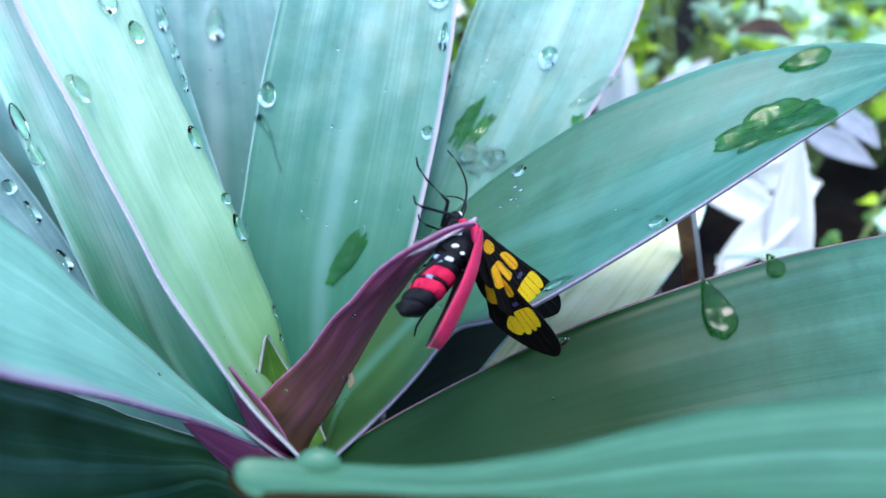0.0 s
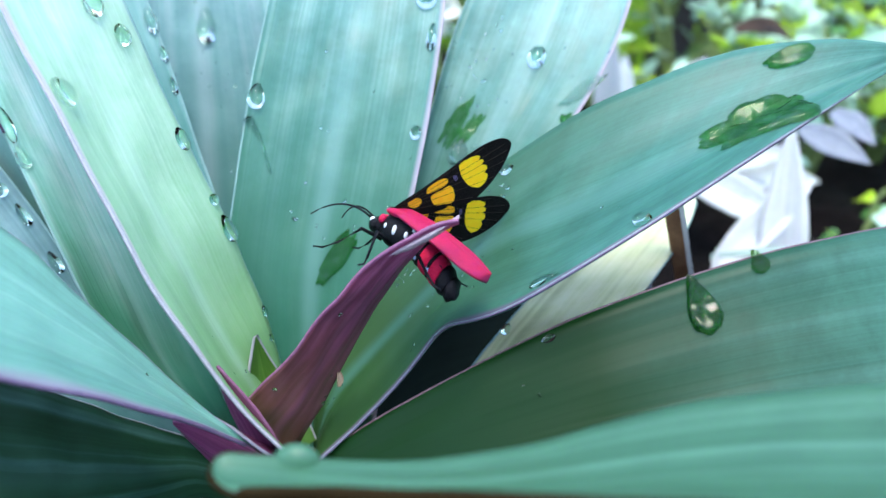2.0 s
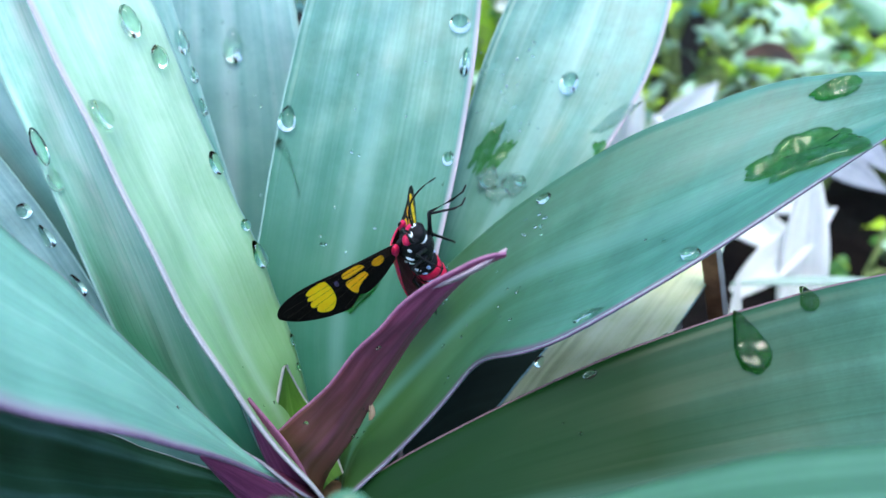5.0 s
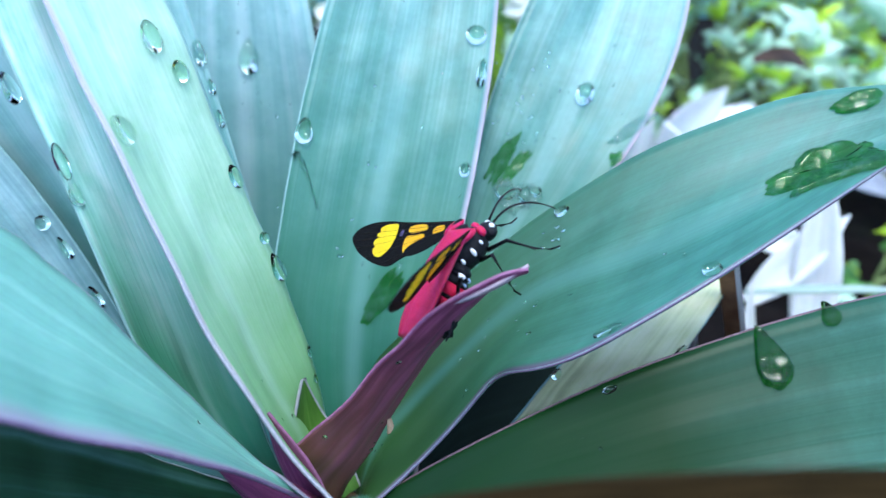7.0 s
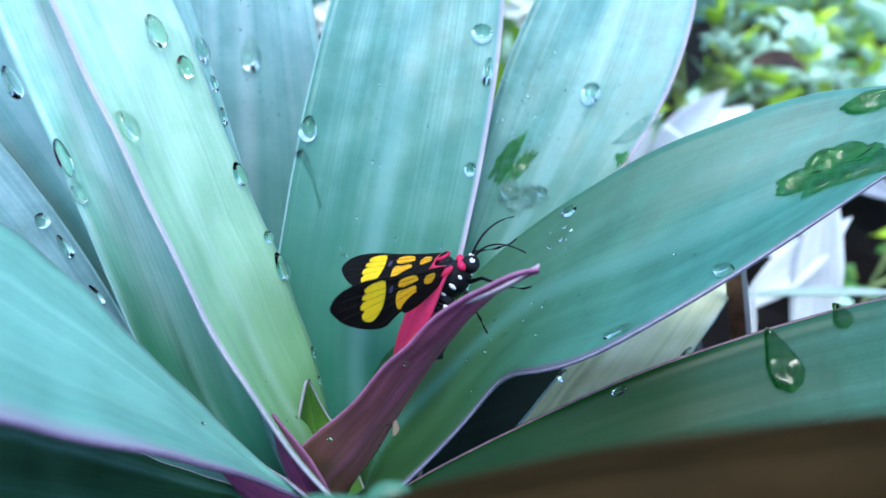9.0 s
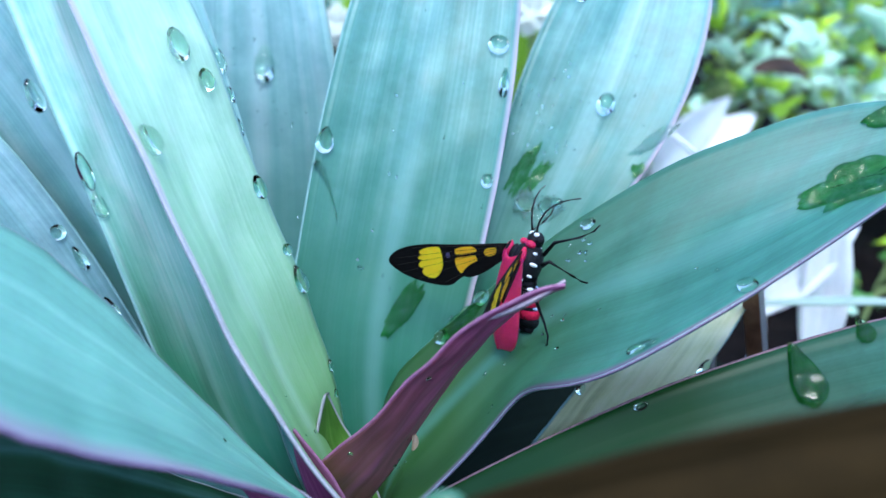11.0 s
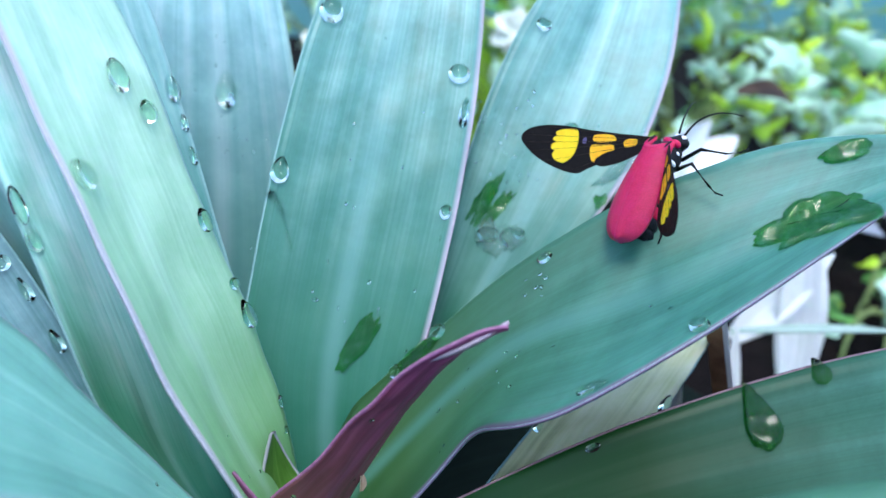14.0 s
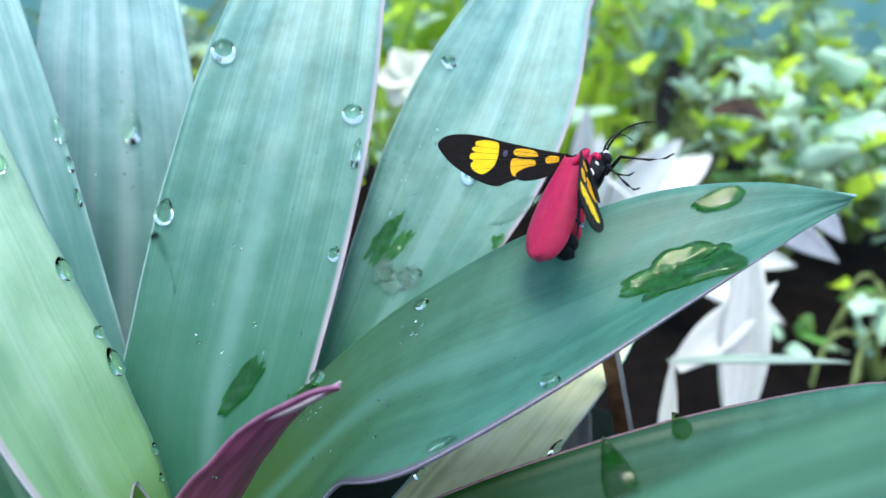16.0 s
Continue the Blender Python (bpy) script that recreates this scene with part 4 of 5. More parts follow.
# ---- the moth ----
def body_material(name, a, b, rough=0.5, sheen=0.0, scale=2500.0):
    m = plain_material(name, a, b, scale, rough, 0.5, 0.0002)
    m.node_tree.nodes["Principled BSDF"].inputs["Sheen Weight"].default_value = sheen
    m.node_tree.nodes["Principled BSDF"].inputs["Specular IOR Level"].default_value = 0.18
    return m


BLACK = body_material("black_scales", (0.0025, 0.0025, 0.004), (0.008, 0.008, 0.012), 0.42, 0.0)
WING = body_material("black_wing", (0.0022, 0.0018, 0.002), (0.0065, 0.005, 0.0055), 0.55, 0.0, 1500.0)
YELLOW = body_material("yellow_spot", (0.98, 0.46, 0.006), (1.0, 0.56, 0.012), 0.6, 0.0, 1200.0)
ORANGE = body_material("orange_spot", (0.96, 0.32, 0.006), (0.98, 0.41, 0.012), 0.6, 0.0, 1200.0)
PINK = body_material("pink_shield", (0.42, 0.012, 0.070), (0.49, 0.018, 0.095), 0.45, 0.0, 700.0)
RED = body_material("crimson_band", (0.50, 0.006, 0.04), (0.68, 0.015, 0.08), 0.5, 0.0)
HAZE = body_material("lavender_scales", (0.05, 0.04, 0.10), (0.10, 0.08, 0.18), 0.4)
PALE = body_material("white_scales", (0.75, 0.78, 0.85), (0.90, 0.92, 0.96), 0.5)
BLUISH = body_material("blue_sheen", (0.22, 0.32, 0.55), (0.50, 0.60, 0.80), 0.3)
VEIN = body_material("wing_vein", (0.010, 0.006, 0.003), (0.02, 0.012, 0.008), 0.5)
INNER = body_material("dark_inside", (0.03, 0.008, 0.012), (0.06, 0.012, 0.02), 0.6)
WING.node_tree.nodes["Principled BSDF"].inputs["Specular IOR Level"].default_value = 0.08
for m in (YELLOW, ORANGE, PINK):
    p = m.node_tree.nodes["Principled BSDF"]
    p.inputs["Subsurface Weight"].default_value, p.inputs["Subsurface Scale"].default_value = 0.6, 1.0
    p.inputs["Subsurface Radius"].default_value = (0.002, 0.0013, 0.0003)
MM = 0.00106


def lathe(profile, squash=1.0, sides=18):
    """Round body along Y from (y, radius) pairs in millimetres."""
    bm = bmesh.new()
    rings = [[bm.verts.new((math.cos(a) * r * MM, y * MM, math.sin(a) * r * squash * MM)) for a in [math.tau * i / sides for i in range(sides)]] for y, r in profile]
    for a, c in zip(rings, rings[1:]):
        for i in range(sides):
            bm.faces.new((a[i], a[(i + 1) % sides], c[(i + 1) % sides], c[i]))
    bm.faces.new(rings[0][::-1])
    bm.faces.new(rings[-1])
    bmesh.ops.recalc_face_normals(bm, faces=bm.faces)
    return bm


def bead(x, y, z, rx, ry, rz, sides=10):
    bm = bmesh.new()
    bmesh.ops.create_uvsphere(bm, u_segments=sides, v_segments=8, radius=1, matrix=Matrix.Translation((x * MM, y * MM, z * MM)) @ Matrix.Diagonal((rx * MM, ry * MM, rz * MM, 1)))
    return bm


moth = tagged(new("wasp_moth"), "black wasp moth with yellow wing spots and pink back shield", "moth")
part("thorax", lathe([(-2.9, 1.2), (-2.3, 2.0), (-1.0, 2.45), (0.6, 2.45), (1.8, 2.1), (2.9, 1.4)], 1.08), BLACK, moth)
head = part("head", lathe([(2.6, 0.9), (3.1, 1.35), (3.9, 1.45), (4.7, 1.1), (5.1, 0.5)], 0.9), BLACK, moth)
for s in (-1, 1):
    part("eye", bead(1.05 * s, 4.0, 0.05, 0.65, 0.75, 0.8), BLACK, head)
    part("white_mark", bead(0.62 * s, 4.55, 0.62, 0.52, 0.42, 0.4), PALE, head)
    part("white_mark", bead(2.3 * s, 0.3, 0.2, 0.4, 0.34, 0.72), PALE, moth)
    part("white_mark", bead(1.85 * s, 1.9, 0.4, 0.33, 0.26, 0.42), PALE, moth)
    part("white_mark", bead(2.15 * s, -1.5, 0.0, 0.38, 0.28, 0.5), PALE, moth)
    part("white_mark", bead(1.9 * s, -2.4, 0.9, 0.2, 0.25, 0.3), PALE, moth)
    part("collar", bead(0.8 * s, 2.95, 1.1, 0.95, 0.62, 0.75), PINK, moth, "pink collar")
    part("shoulder_tuft", bead(0.95 * s, 0.8, 2.1, 0.75, 1.5, 0.65), BLACK, moth)
    part("shoulder_cover", bead(1.95 * s, 0.7, 2.55, 0.75, 1.75, 0.6), PINK, moth, "pink lobe over the wing root")
    part("dark_stripe", bead(1.8 * s, 1.3, 2.82, 0.28, 1.0, 0.42), BLACK, moth)
part("collar", bead(0, 2.9, -0.9, 0.9, 0.4, 0.6), PALE, moth, "white collar beneath the head")
SEGMENTS = [(-2.6, -3.9, 1.8, 2.3, BLACK), (-3.9, -4.4, 2.35, 2.45, BLACK), (-4.4, -5.5, 2.4, 2.5, BLACK), (-5.5, -7.1, 2.5, 2.55, RED), (-7.1, -7.6, 2.5, 2.5, BLACK), (-7.6, -9.2, 2.5, 2.4, RED),
            (-9.2, -10.8, 2.35, 2.0, BLACK), (-10.8, -12.3, 2.0, 0.9, BLACK)]


HINGE = Vector((0, 0.4, 2.2))


def bent(bm):
    """The abdomen hangs: lower towards its end."""
    for v in bm.verts:
        v.co.x, v.co.z = v.co.x * 0.82, v.co.z * 0.86
        v.co.z -= 2.9 * (max(0.0, -2.6 - v.co.y / MM) / 9.5) ** 1.5 * MM
        v.co -= HINGE * MM
    return bm


def ring(y0, y1, r0, r1):
    """One segment of the abdomen, swollen between its seams."""
    return bent(lathe([(y0, r0 * 1.05), (y0 - 0.15, r0 * 1.12), ((y0 + y1) / 2, max(r0, r1) * 1.16), (y1 + 0.15, r1 * 1.12), (y1, r1 * 1.05)], 0.88))


abdomen = part("abdomen", ring(*SEGMENTS[0][:4]), BLACK, moth, "black abdomen with crimson bands")
abdomen.location = HINGE * MM
for y0, y1, r0, r1, m in SEGMENTS[1:]:
    part("abdomen_segment", ring(y0, y1, r0, r1), m, abdomen, "crimson band" if m is RED else "")
    mid = (y0 + y1) / 2
    if m is RED:
        for a in (35, 145, 215, 325):
            part("dark_streak", bent(bead(2.58 * math.cos(radians(a)), mid, 2.3 * math.sin(radians(a)), 0.22, 0.75, 0.22)), BLACK, abdomen)
    elif y1 == -4.4:
        for a, m2, wide in ((0, PALE, 0.75), (-48, BLUISH, 0.5), (180, PALE, 0.75), (228, BLUISH, 0.5)):
            part("pale_mark", bent(bead(2.5 * math.cos(radians(a)), mid, 2.25 * math.sin(radians(a)), 0.35, 0.36, wide)), m2, abdomen, "pale blue mark")
    elif -8 < y0 < -4:
        for s in (-1, 1):
            part("blue_mark", bent(bead(2.35 * s, mid, -0.6, 0.42, 0.3, 0.9)), BLUISH, abdomen)




def shield():
    """The pink cover over the abdomen: a long domed shell, notched in front, hinged at the thorax, open below."""
    bm = bmesh.new()
    nu, nv = 18, 28
    tops, lows = [], []
    for j in range(nv + 1):
        s = j / nv
        w = 3.9 * (0.62 + 0.38 * math.sin(min(1.0, s * 1.45) * math.pi / 2)) * math.sqrt(max(0.0, 1 - max(0.0, (s - 0.66) / 0.34) ** 2.3))
        a, c = [], []
        for i in range(nu + 1):
            u = 2 * i / nu - 1
            y, z = 0.3 - 15.2 * s + 1.3 * (1 - s) ** 5 * u * u, 2.6 - 2.5 * s ** 1.2
            dome = 1.7 * (1 - abs(u) ** 2.4) * (0.6 + 0.4 * math.sin(min(1, s * 2) * 1.57)) * (1 - 0.35 * s ** 6) + 0.10 * math.exp(-(u / 0.07) ** 2) * min(1, s * 2) - 0.12 * math.exp(-((abs(u) - 0.2) / 0.09) ** 2) * min(1, s * 2)
            v = Vector((u * max(w, 0.05), y, z + dome + 0.05 * math.sin(9 * s + 3 * u))) - HINGE
            a.append(bm.verts.new(v * MM))
            c.append(bm.verts.new((v - Vector((0, 0, 0.28))) * MM))
        tops.append(a)
        lows.append(c)
    for j in range(nv):
        for i in range(nu):
            bm.faces.new((tops[j][i], tops[j][i + 1], tops[j + 1][i + 1], tops[j + 1][i]))
            f = bm.faces.new((lows[j][i], lows[j + 1][i], lows[j + 1][i + 1], lows[j][i + 1]))
            f.material_index = 1
        for i in (0, nu):
            bm.faces.new((tops[j][i], tops[j + 1][i], lows[j + 1][i], lows[j][i]))
    for j in (0, nv):
        for i in range(nu):
            bm.faces.new((tops[j][i], tops[j][i + 1], lows[j][i + 1], lows[j][i]))
    bmesh.ops.recalc_face_normals(bm, faces=bm.faces)
    return bm


back_shield = part("back_shield", shield(), [PINK, INNER], moth, "smooth pink shield over the back, dark inside")
back_shield.location = HINGE * MM


def outline_sheet(outline, thick, bow=0.0, offset=0.0):
    """A thin closed sheet from an outline in millimetres, bowed along its length."""
    bm = bmesh.new()
    cx, cy = sum(p[0] for p in outline) / len(outline), sum(p[1] for p in outline) / len(outline)

    def lift(x, y):
        return -bow * (x / 19.0) ** 2 * 19 - 0.05 * bow * y * y
    layers = []
    for z in (thick / 2, -thick / 2):
        ring = [bm.verts.new(Vector((x, y, lift(x, y) + z)) * MM) for x, y in outline]
        inner = [bm.verts.new(Vector((cx + (x - cx) * 0.5, cy + (y - cy) * 0.5, lift(cx + (x - cx) * 0.5, cy + (y - cy) * 0.5) + z)) * MM) for x, y in outline]
        mid = bm.verts.new(Vector((cx, cy, lift(cx, cy) + z)) * MM)
        layers.append((ring, inner, mid))
        n = len(outline)
        for i in range(n):
            bm.faces.new((ring[i], ring[(i + 1) % n], inner[(i + 1) % n], inner[i]))
            bm.faces.new((inner[i], inner[(i + 1) % n], mid))
    a, c = layers[0][0], layers[1][0]
    for i in range(len(a)):
        bm.faces.new((a[i], a[(i + 1) % len(a)], c[(i + 1) % len(a)], c[i]))
    bmesh.ops.recalc_face_normals(bm, faces=bm.faces)
    return bm


def smooth_outline(points, per=5):
    """A closed curve through points."""
    out, n = [], len(points)
    for i in range(n):
        p0, p1, p2, p3 = (Vector(points[(i + k) % n]) for k in (-1, 0, 1, 2))
        for k in range(per):
            t = k / per
            out.append(tuple(0.5 * ((2 * p1) + (p2 - p0) * t + (2 * p0 - 5 * p1 + 4 * p2 - p3) * t * t + (3 * p1 - p0 - 3 * p2 + p3) * t ** 3)))
    return out


def wing(name):
    """Forewing along +X from its root, leading edge at +Y, with its spots, veins and the small hindwing behind it."""
    fore = part(name, outline_sheet(smooth_outline([(0, 0.6), (4.8, 1.1), (9.5, 1.6), (13.0, 2.1), (16.0, 2.15), (18.6, 1.5), (19.8, 0.1), (19.0, -1.4), (17.1, -3.1), (14.0, -4.7), (10.9, -5.4), (8.9, -4.4), (4.9, -2.4), (1.4, -0.9)]), 0.16, 0.04), WING, moth, "black wing with yellow and orange spots", False)
    spots = [([(11.2, 1.45), (12.7, 1.6), (14.1, 1.3), (14.5, 0.85), (14.1, 0.5), (14.75, 0.2), (14.8, -0.25), (14.25, -0.5), (14.95, -0.9), (15.0, -1.6), (14.4, -2.0), (14.8, -2.5), (14.3, -3.4), (13.1, -3.85), (12.3, -3.4), (11.5, -2.5), (11.05, -1.1), (10.95, 0.3)], YELLOW),
             ([(5.7, 0.75), (7.2, 0.95), (8.5, 0.75), (8.8, 0.1), (8.2, -0.35), (6.8, -0.3), (5.3, -0.05)], ORANGE),
             ([(5.8, -0.65), (7.4, -0.75), (8.8, -0.8), (9.1, -1.8), (8.8, -3.2), (8.0, -3.6), (7.0, -3.1), (5.8, -2.5), (5.5, -1.5)], ORANGE),
             ([(2.2, 0.2), (3.2, 0.35), (4.1, -0.1), (4.0, -0.9), (3.1, -1.1), (2.3, -0.6)], ORANGE)]
    for pts, m in spots:
        part("spot", outline_sheet(smooth_outline(pts, 3), 0.24, 0.04), m, fore, "yellow spot" if m is YELLOW else "orange spot", False)
    part("spot", outline_sheet(smooth_outline([(9.7, 0.3), (10.2, 0.2), (10.3, -0.5), (9.8, -0.6)], 4), 0.2, 0.04), HAZE, fore, "small dull lavender spot", False)
    for a, c in (((0.5, 0.35), (18.6, 0.45)), ((0.5, 0.1), (18.9, -0.75)), ((0.5, -0.05), (18.0, -2.1)), ((0.5, -0.2), (15.6, -3.6)), ((0.5, -0.3), (11.5, -4.8)), ((0.2, 0.5), (15.5, 1.85))):
        pts = [Vector((a[0] + (c[0] - a[0]) * k / 6, a[1] + (c[1] - a[1]) * k / 6, 0)) for k in range(7)]
        for lift in (0.09, -0.09):
            part("vein", tube([Vector((p.x, p.y, -0.04 * (p.x / 19) ** 2 * 19 - 0.002 * p.y * p.y + lift)) * MM for p in pts], [0.00006 - 0.000003 * k for k in range(7)], 5), VEIN, fore)
    hind = part("hindwing", outline_sheet(smooth_outline([(0.6, -0.5), (3.6, -1.1), (6.6, -2.0), (8.2, -3.3), (7.4, -4.2), (5.0, -3.7), (2.6, -2.5), (0.9, -1.4)]), 0.14, 0.05), WING, fore, "small black hindwing", False)
    hind.location.z = -0.0003
    return fore


left_wing, right_wing = wing("left_wing"), wing("right_wing")
for s in (-1, 1):
    for pts in ([(1.2, 2.2, -1.6), (3.4, 4.6, -0.9), (5.0, 6.8, -3.6), (5.8, 8.4, -4.8), (6.2, 9.6, -5.0)], [(1.5, 0.6, -1.9), (4.4, 1.8, -0.6), (6.6, 1.2, -4.0), (7.6, 1.0, -4.9), (8.8, 1.2, -5.1)],
                [(1.4, -1.4, -1.8), (4.0, -3.6, -0.8), (5.2, -7.0, -3.8), (5.8, -8.6, -4.9), (6.2, -9.8, -5.1)]):
        part("leg", tube([Vector((x * s, y, z)) * MM for x, y, z in pts], [0.00036, 0.00029, 0.00021, 0.00016, 0.00012], 8), BLACK, moth)
    pts = [bezier([(0.6 * s, 4.9, 0.8), (1.4 * s, 8.0, 2.4), (2.8 * s, 10.4, 1.6), (4.9 * s, 12.0, -1.0)], k / 10) * MM for k in range(11)]
    part("antenna", tube(pts, [0.00019 - 0.00009 * k / 10 for k in range(11)], 6), BLACK, moth)

# ---- what moves ----
MOTH = [
    (0.00, 0.0016, 0.0876, 0.1796, 91.0, 59.0, 91.1),
    (0.50, 0.0034, 0.0976, 0.1755, 74.8, 65.4, 68.8),
    (1.00, 0.0025, 0.1018, 0.1747, 36.3, 59.1, 46.1),
    (1.50, 0.0008, 0.0922, 0.1818, 72.9, 58.9, 83.2),
    (1.60, -0.0013, 0.0948, 0.1785, 41.9, 49.7, 79.3),
    (1.70, -0.0033, 0.0974, 0.1752, 16.5, 40.5, 82.7),
    (2.00, -0.0040, 0.0963, 0.1776, 9.2, 24.5, 70.1),
    (2.25, -0.0061, 0.0966, 0.1775, 17.0, 17.9, 102.5),
    (2.50, -0.0082, 0.0970, 0.1774, 19.9, 8.4, 132.8),
    (3.00, -0.0074, 0.0959, 0.1796, 24.2, 8.6, 122.4),
    (3.50, -0.0089, 0.0893, 0.1804, 10.3, 2.3, 129.1),
    (3.65, -0.0099, 0.0942, 0.1775, 11.0, 30.8, 100.0),
    (3.80, -0.0109, 0.0991, 0.1747, -11.5, 54.3, 55.1),
    (3.90, -0.0106, 0.1021, 0.1736, 48.9, 60.4, 148.5),
    (4.00, -0.0102, 0.1051, 0.1725, 68.3, 31.2, -156.0),
    (4.20, -0.0093, 0.1067, 0.1744, 83.6, 61.0, -124.5),
    (4.90, -0.0081, 0.1028, 0.1777, 75.5, 44.1, -110.4),
    (5.60, -0.0068, 0.0988, 0.1810, 64.5, 28.8, -96.4),
    (6.30, -0.0056, 0.0949, 0.1843, 51.0, 16.3, -81.0),
    (6.50, -0.0038, 0.0934, 0.1839, 52.0, 16.9, -94.4),
    (7.00, -0.0035, 0.0954, 0.1825, 33.1, -2.6, -67.9),
    (7.50, -0.0016, 0.0962, 0.1822, 29.3, -18.9, -72.2),
    (8.00, -0.0043, 0.0967, 0.1811, 15.6, 7.2, -70.5),
    (8.20, -0.0023, 0.1052, 0.1737, -2.0, -4.0, -47.8),
    (8.50, -0.0038, 0.1083, 0.1720, 22.0, -34.9, -64.0),
    (8.70, -0.0075, 0.1015, 0.1741, 38.2, 8.3, -87.9),
    (9.40, -0.0043, 0.1042, 0.1746, 47.2, 4.8, -79.9),
    (10.10, -0.0012, 0.1069, 0.1752, 55.6, 0.1, -72.5),
    (10.80, 0.0020, 0.1096, 0.1757, 63.4, -5.5, -65.9),
    (11.00, 0.0023, 0.1096, 0.1763, 63.4, -5.5, -65.9),
    (11.50, 0.0045, 0.1181, 0.1800, 50.9, -20.6, -66.2),
    (12.00, 0.0081, 0.1176, 0.1827, 39.6, -16.7, -62.4),
    (12.50, 0.0108, 0.1191, 0.1840, 39.4, -13.3, -58.4),
    (13.00, 0.0172, 0.1187, 0.1902, 40.6, -21.0, -76.2),
    (13.50, 0.0256, 0.1187, 0.1944, 45.6, -12.7, -82.1),
    (14.00, 0.0310, 0.1190, 0.1965, 42.9, 1.9, -66.3),
    (14.50, 0.0359, 0.1231, 0.2001, 28.7, -7.6, -56.7),
    (14.60, 0.0364, 0.1244, 0.2001, 33.2, 4.2, -30.8),
    (14.70, 0.0369, 0.1257, 0.2000, 42.7, 12.8, -3.3),
    (15.00, 0.0347, 0.1245, 0.1990, 38.0, -10.0, -22.3),
    (15.30, 0.0318, 0.1213, 0.1991, 43.7, 8.3, 21.5),
    (15.40, 0.0330, 0.1206, 0.1996, 33.8, -11.9, -11.4),
    (15.50, 0.0342, 0.1198, 0.2001, 37.0, -34.1, -45.9),
    (16.00, 0.0373, 0.1153, 0.2028, 36.7, -26.3, -79.5),
]
LEFT_WING = [
    (0.00, 52.9, -40.7, -15.6),
    (0.25, 119.0, -57.6, -84.0),
    (0.50, -14.6, -152.7, 47.1),
    (1.00, -48.0, -144.6, 62.9),
    (1.25, 88.7, -59.7, -58.9),
    (1.50, 34.6, -42.2, 9.6),
    (1.60, 79.0, -61.7, -29.7),
    (1.70, -40.4, -127.1, 94.5),
    (2.00, 115.5, -44.6, -54.7),
    (2.50, 124.1, -41.4, -93.0),
    (3.00, 119.0, -44.6, -95.6),
    (3.50, 121.5, -38.9, -98.3),
    (3.65, 114.7, -67.1, -73.0),
    (3.80, 16.6, -75.7, 42.0),
    (3.90, -28.3, -110.1, 60.8),
    (4.00, -34.1, -141.8, 37.7),
    (4.20, -23.1, -169.5, 55.8),
    (4.90, -21.4, -177.4, 48.6),
    (5.60, -20.7, 174.6, 41.6),
    (6.30, -21.0, 166.6, 34.6),
    (6.50, -10.4, 173.4, 34.8),
    (7.00, -17.1, -178.8, 35.8),
    (7.50, -22.8, -169.7, 28.0),
    (8.00, -7.0, 172.0, 50.1),
    (8.20, -31.1, -164.6, 39.0),
    (8.50, -22.8, -160.3, 43.3),
    (8.70, -1.2, -170.3, 62.4),
    (9.40, -18.7, -164.1, 51.6),
    (10.10, -35.5, -155.0, 42.8),
    (10.80, -52.2, -144.0, 36.6),
    (11.00, -52.2, -144.0, 36.6),
    (11.50, -31.2, -135.3, 54.8),
    (12.00, -23.3, -153.0, 31.1),
    (12.50, -16.7, -149.4, 38.0),
    (13.00, -52.6, -138.6, 44.7),
    (13.50, -45.0, -145.7, 39.7),
    (14.00, -29.7, -153.3, 43.2),
    (14.50, 99.5, -26.2, -133.5),
    (14.60, -43.7, -166.7, 25.0),
    (14.70, -13.8, 171.4, 15.1),
    (14.85, -33.9, -162.8, 23.6),
    (15.00, -63.0, -142.6, 44.3),
    (15.15, -38.6, -163.6, 19.9),
    (15.30, -24.7, 169.7, 6.2),
    (15.40, -35.8, -158.8, 17.9),
    (15.50, -60.6, -132.0, 43.1),
    (16.00, 113.8, -45.3, -107.9),
]
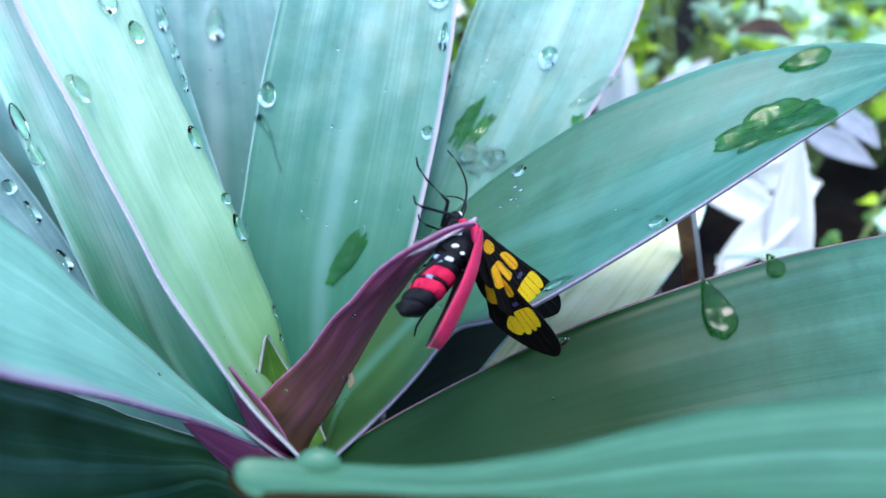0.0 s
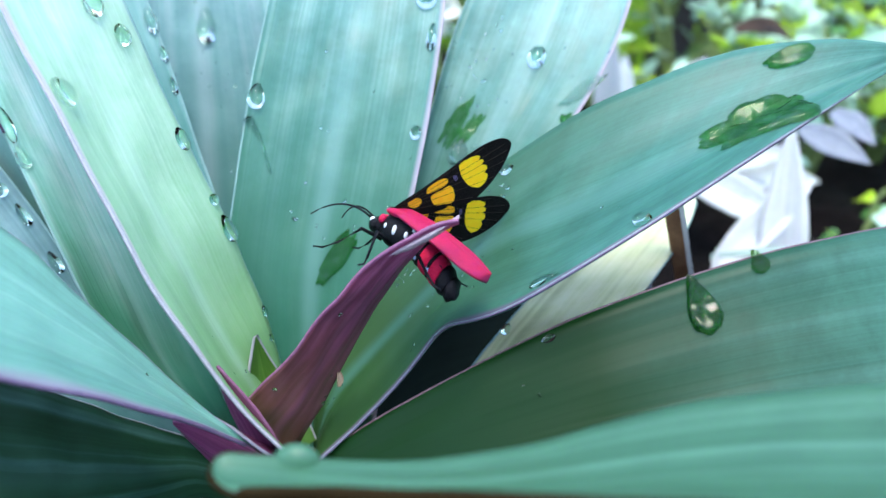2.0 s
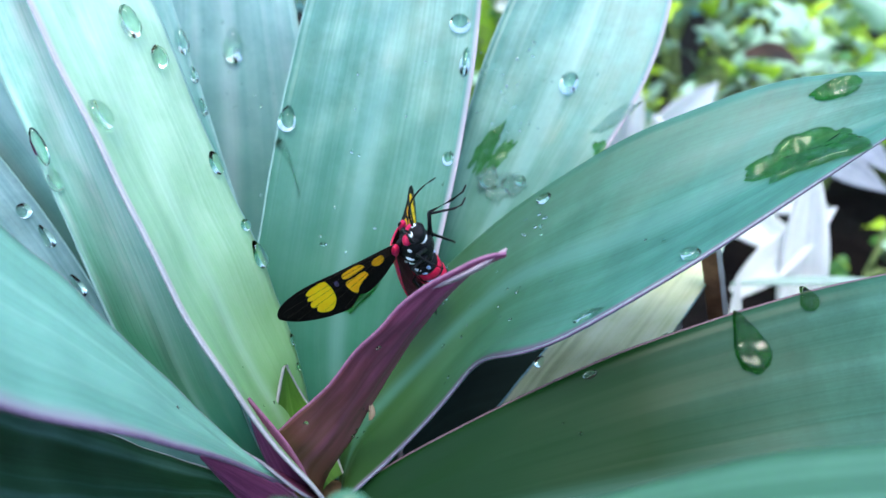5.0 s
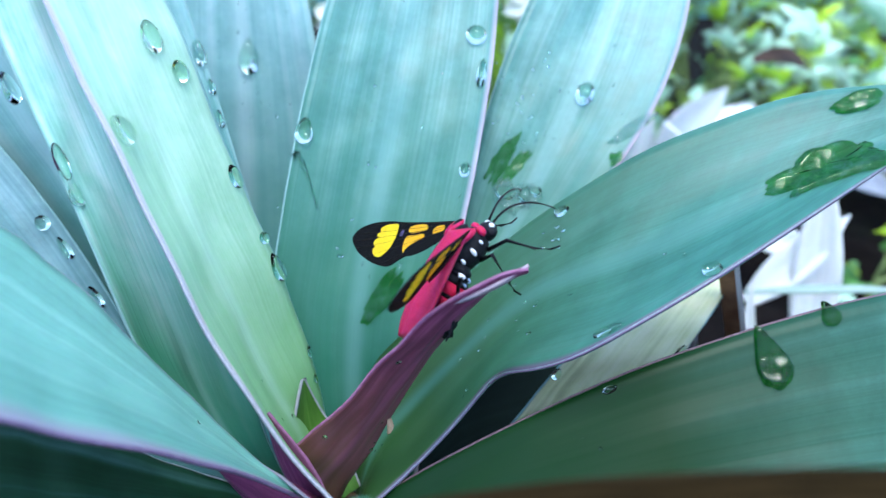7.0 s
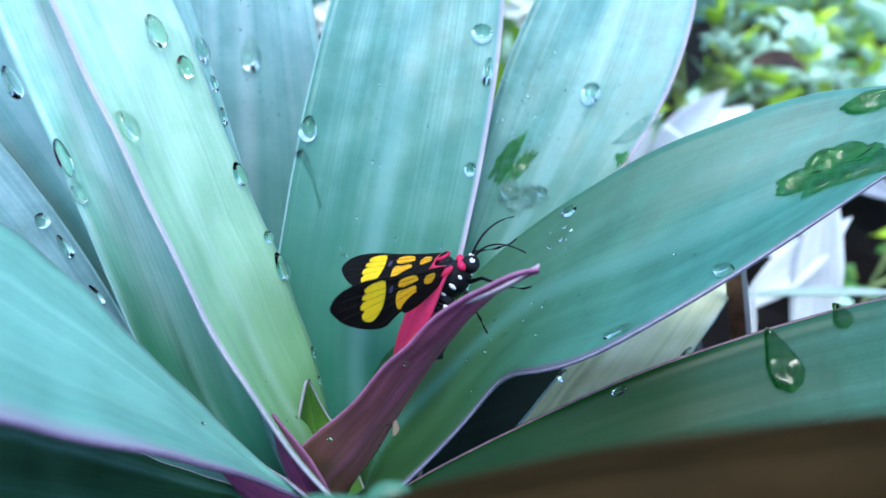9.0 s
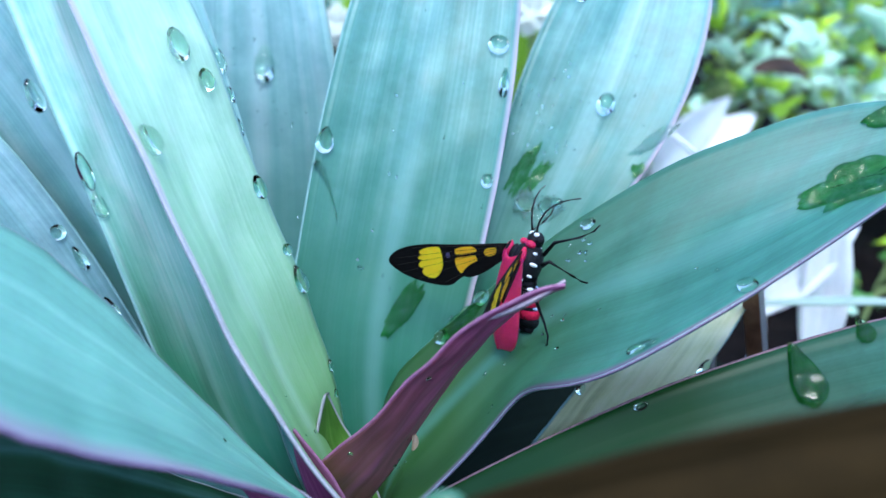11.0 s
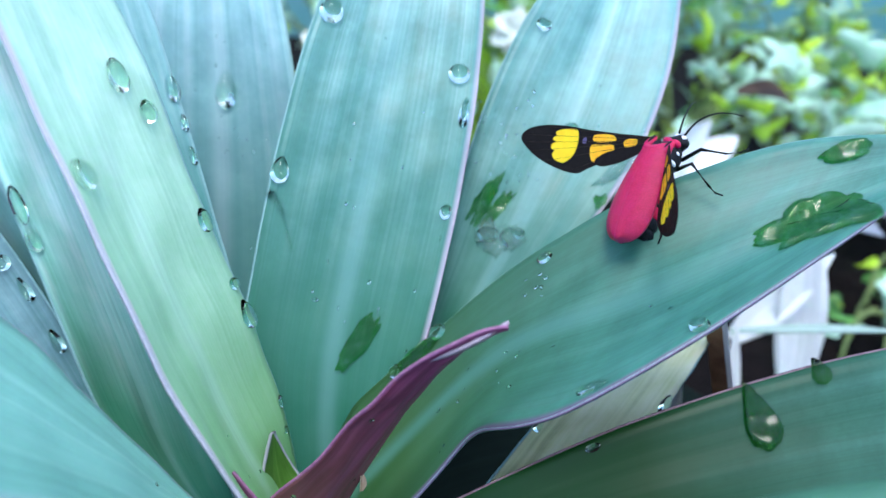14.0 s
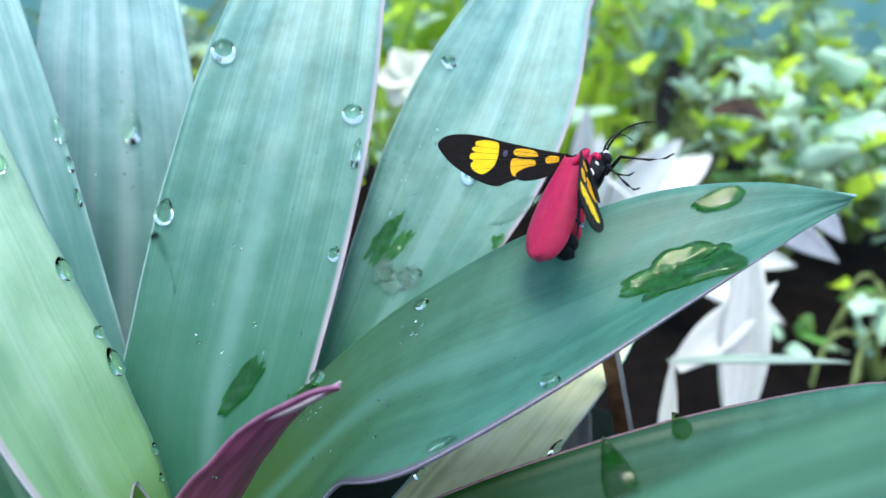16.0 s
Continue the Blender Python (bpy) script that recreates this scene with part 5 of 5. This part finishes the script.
RIGHT_WING = [
    (0.00, 123.5, -35.6, -41.3),
    (0.50, 127.7, -31.5, -84.7),
    (1.00, 92.9, -23.5, -85.3),
    (1.50, 85.4, -40.3, -30.3),
    (1.70, 137.7, -33.1, -60.9),
    (2.00, 102.8, -14.7, -37.0),
    (2.25, 113.6, -29.5, -67.1),
    (2.50, -46.6, -143.6, 76.0),
    (3.00, 110.5, -40.4, -105.6),
    (3.50, -34.8, -148.8, 78.4),
    (3.65, -40.8, 171.9, 53.3),
    (3.80, -68.5, 140.9, 15.2),
    (3.87, 105.9, 1.7, -133.9),
    (3.93, 79.8, -26.4, -95.1),
    (4.00, 37.3, -27.2, -42.2),
    (4.20, 48.7, -48.8, -18.2),
    (4.90, 52.6, -46.7, -29.0),
    (5.60, 55.7, -44.2, -39.1),
    (6.30, 58.1, -41.4, -48.6),
    (6.50, 36.9, -42.4, -32.1),
    (7.00, 38.5, -21.3, -47.4),
    (7.50, 22.9, -11.5, -50.5),
    (7.67, 31.3, 7.9, -83.8),
    (7.83, 27.4, 28.7, -118.1),
    (8.00, 7.6, 42.5, -162.8),
    (8.07, 45.1, 28.9, -115.5),
    (8.13, 61.4, -0.3, -86.6),
    (8.20, 62.6, -33.3, -62.3),
    (8.50, 39.6, -28.0, -46.5),
    (8.70, 67.5, -40.9, -40.0),
    (9.40, 53.6, -39.6, -37.4),
    (10.10, 40.2, -37.8, -35.4),
    (10.80, 27.1, -35.7, -34.0),
    (11.00, 27.1, -35.7, -34.0),
    (11.50, 33.7, -29.8, -43.4),
    (12.00, 25.6, -15.4, -52.5),
    (12.50, 31.1, -7.3, -64.2),
    (13.00, 26.8, -15.0, -48.8),
    (13.50, 24.5, -18.5, -42.1),
    (14.00, 48.1, -10.5, -39.5),
    (14.25, 7.6, -12.5, -48.1),
    (14.50, -33.2, -19.5, -53.3),
    (14.60, 13.8, -41.3, -54.4),
    (14.70, 80.7, -52.7, -82.1),
    (15.00, 60.5, -34.3, -47.1),
    (15.30, 85.1, -41.2, -100.4),
    (15.40, 51.7, -24.8, -72.0),
    (15.50, 31.0, 0.5, -57.9),
    (16.00, 75.0, 15.7, -40.2),
]
# turns of the shield on its hinge
SHIELD = [
    (0.00, 12.3, 14.2, 6.5),
    (0.50, 11.2, 17.8, 5.0),
    (1.00, 14.0, 10.4, 13.0),
    (1.50, 9.1, 15.7, 4.8),
    (1.70, 10.5, 0.0, -0.7),
    (2.00, 10.6, 0.3, -4.4),
    (2.50, 0.7, -1.1, 12.7),
    (3.00, 1.9, -1.1, 13.2),
    (3.50, 2.0, -0.4, 4.8),
    (3.80, 0.0, 0.0, 0.0),
    (4.00, 0.0, 0.0, 0.0),
    (4.20, 0.0, -0.0, 0.0),
    (4.90, 5.1, 0.1, 3.0),
    (5.60, 10.1, -0.1, 6.0),
    (6.30, 15.2, -0.5, 9.0),
    (6.50, 6.6, -0.5, 7.3),
    (7.00, 13.8, -9.7, 6.3),
    (7.50, 14.5, 0.2, 3.4),
    (8.00, 8.5, -21.7, 34.2),
    (8.20, 16.0, -0.4, 7.8),
    (8.50, 8.3, 10.4, -4.5),
    (8.70, 12.0, -1.4, 23.3),
    (9.40, 12.4, -1.5, 14.3),
    (10.10, 12.7, -1.5, 5.2),
    (10.80, 13.1, -1.4, -3.8),
    (11.00, 13.1, -1.4, -3.8),
    (11.50, 13.8, 2.0, 4.6),
    (12.00, 15.7, -3.2, 2.4),
    (12.50, 14.0, 4.9, 2.5),
    (13.00, 12.4, 4.8, 6.8),
    (13.50, 8.4, -2.9, 3.6),
    (14.00, 2.4, -0.5, 18.8),
    (14.50, 13.9, -4.1, 15.8),
    (14.70, -4.9, -12.7, -2.4),
    (15.00, 2.5, 4.5, 10.8),
    (15.30, 1.4, -8.3, -13.1),
    (15.50, 20.6, 15.5, -5.8),
    (16.00, 21.8, 26.1, 17.5),
]
# the near leaf nods: seconds, degrees about its length and across it, lift, shift
NOD = [(0, 0, 0, 0, 0), (2, 0, 0, 0, 0), (4.2, 0, 0, 0, 0), (5.3, 12, 0, 0.0003, -0.0008), (6.3, 24, -0.2, 0.0011, -0.0016), (7, 24.6, -0.8, 0.0017, -0.0018), (8, 23.6, -4.5, 0.0033, -0.0009), (8.7, 22.2, -6, 0.0044, -0.0007), (9.8, 21, -10, 0.0065, 0),
       (11, 20.4, -12.5, 0.0079, 0.0004), (12, 24, -8.5, 0.0083, 0.0005), (12.5, 32, -4.5, 0.0045, 0.001), (13, 36, -5, 0.0024, 0.0008), (13.5, 35, -5.5, 0.002, 0.0009), (14, 3, -1, 0.008, -0.0005), (14.5, 0.2, -2.9, 0.0129, 0.0054), (15, 0.6, -6, 0.0159, 0.0079), (15.5, 1.6, -13.5, 0.015, 0.0106), (16, 2.1, -16, 0.0151, 0.014)]


def motions():
    walk(moth, [(t, pose(*row)) for t, *row in MOTH])
    for ob, root, rows in ((left_wing, (-0.00186, 0.0013, 0.0027), LEFT_WING), (right_wing, (0.00186, 0.0013, 0.0027), RIGHT_WING)):
        walk(ob, [(t, pose(*root, *row)) for t, *row in rows])
    walk(abdomen, [(t, Matrix.Translation(HINGE * MM) @ pose(0, 0, 0, max(rx, 0) + 4, ry, rz)) for t, rx, ry, rz in SHIELD])
    walk(back_shield, [(t, Matrix.Translation(HINGE * MM) @ pose(0, 0, 0, *row)) for t, *row in SHIELD])
    hinge = Vector((0.0, 0.050, 0.175))
    walk(near_leaf, [(t, Matrix.Translation(hinge + Vector((dx, 0, up))) @ pose(0, 0, 0, -a, roll) @ Matrix.Translation(-hinge)) for t, a, roll, up, dx in NOD])


motions()
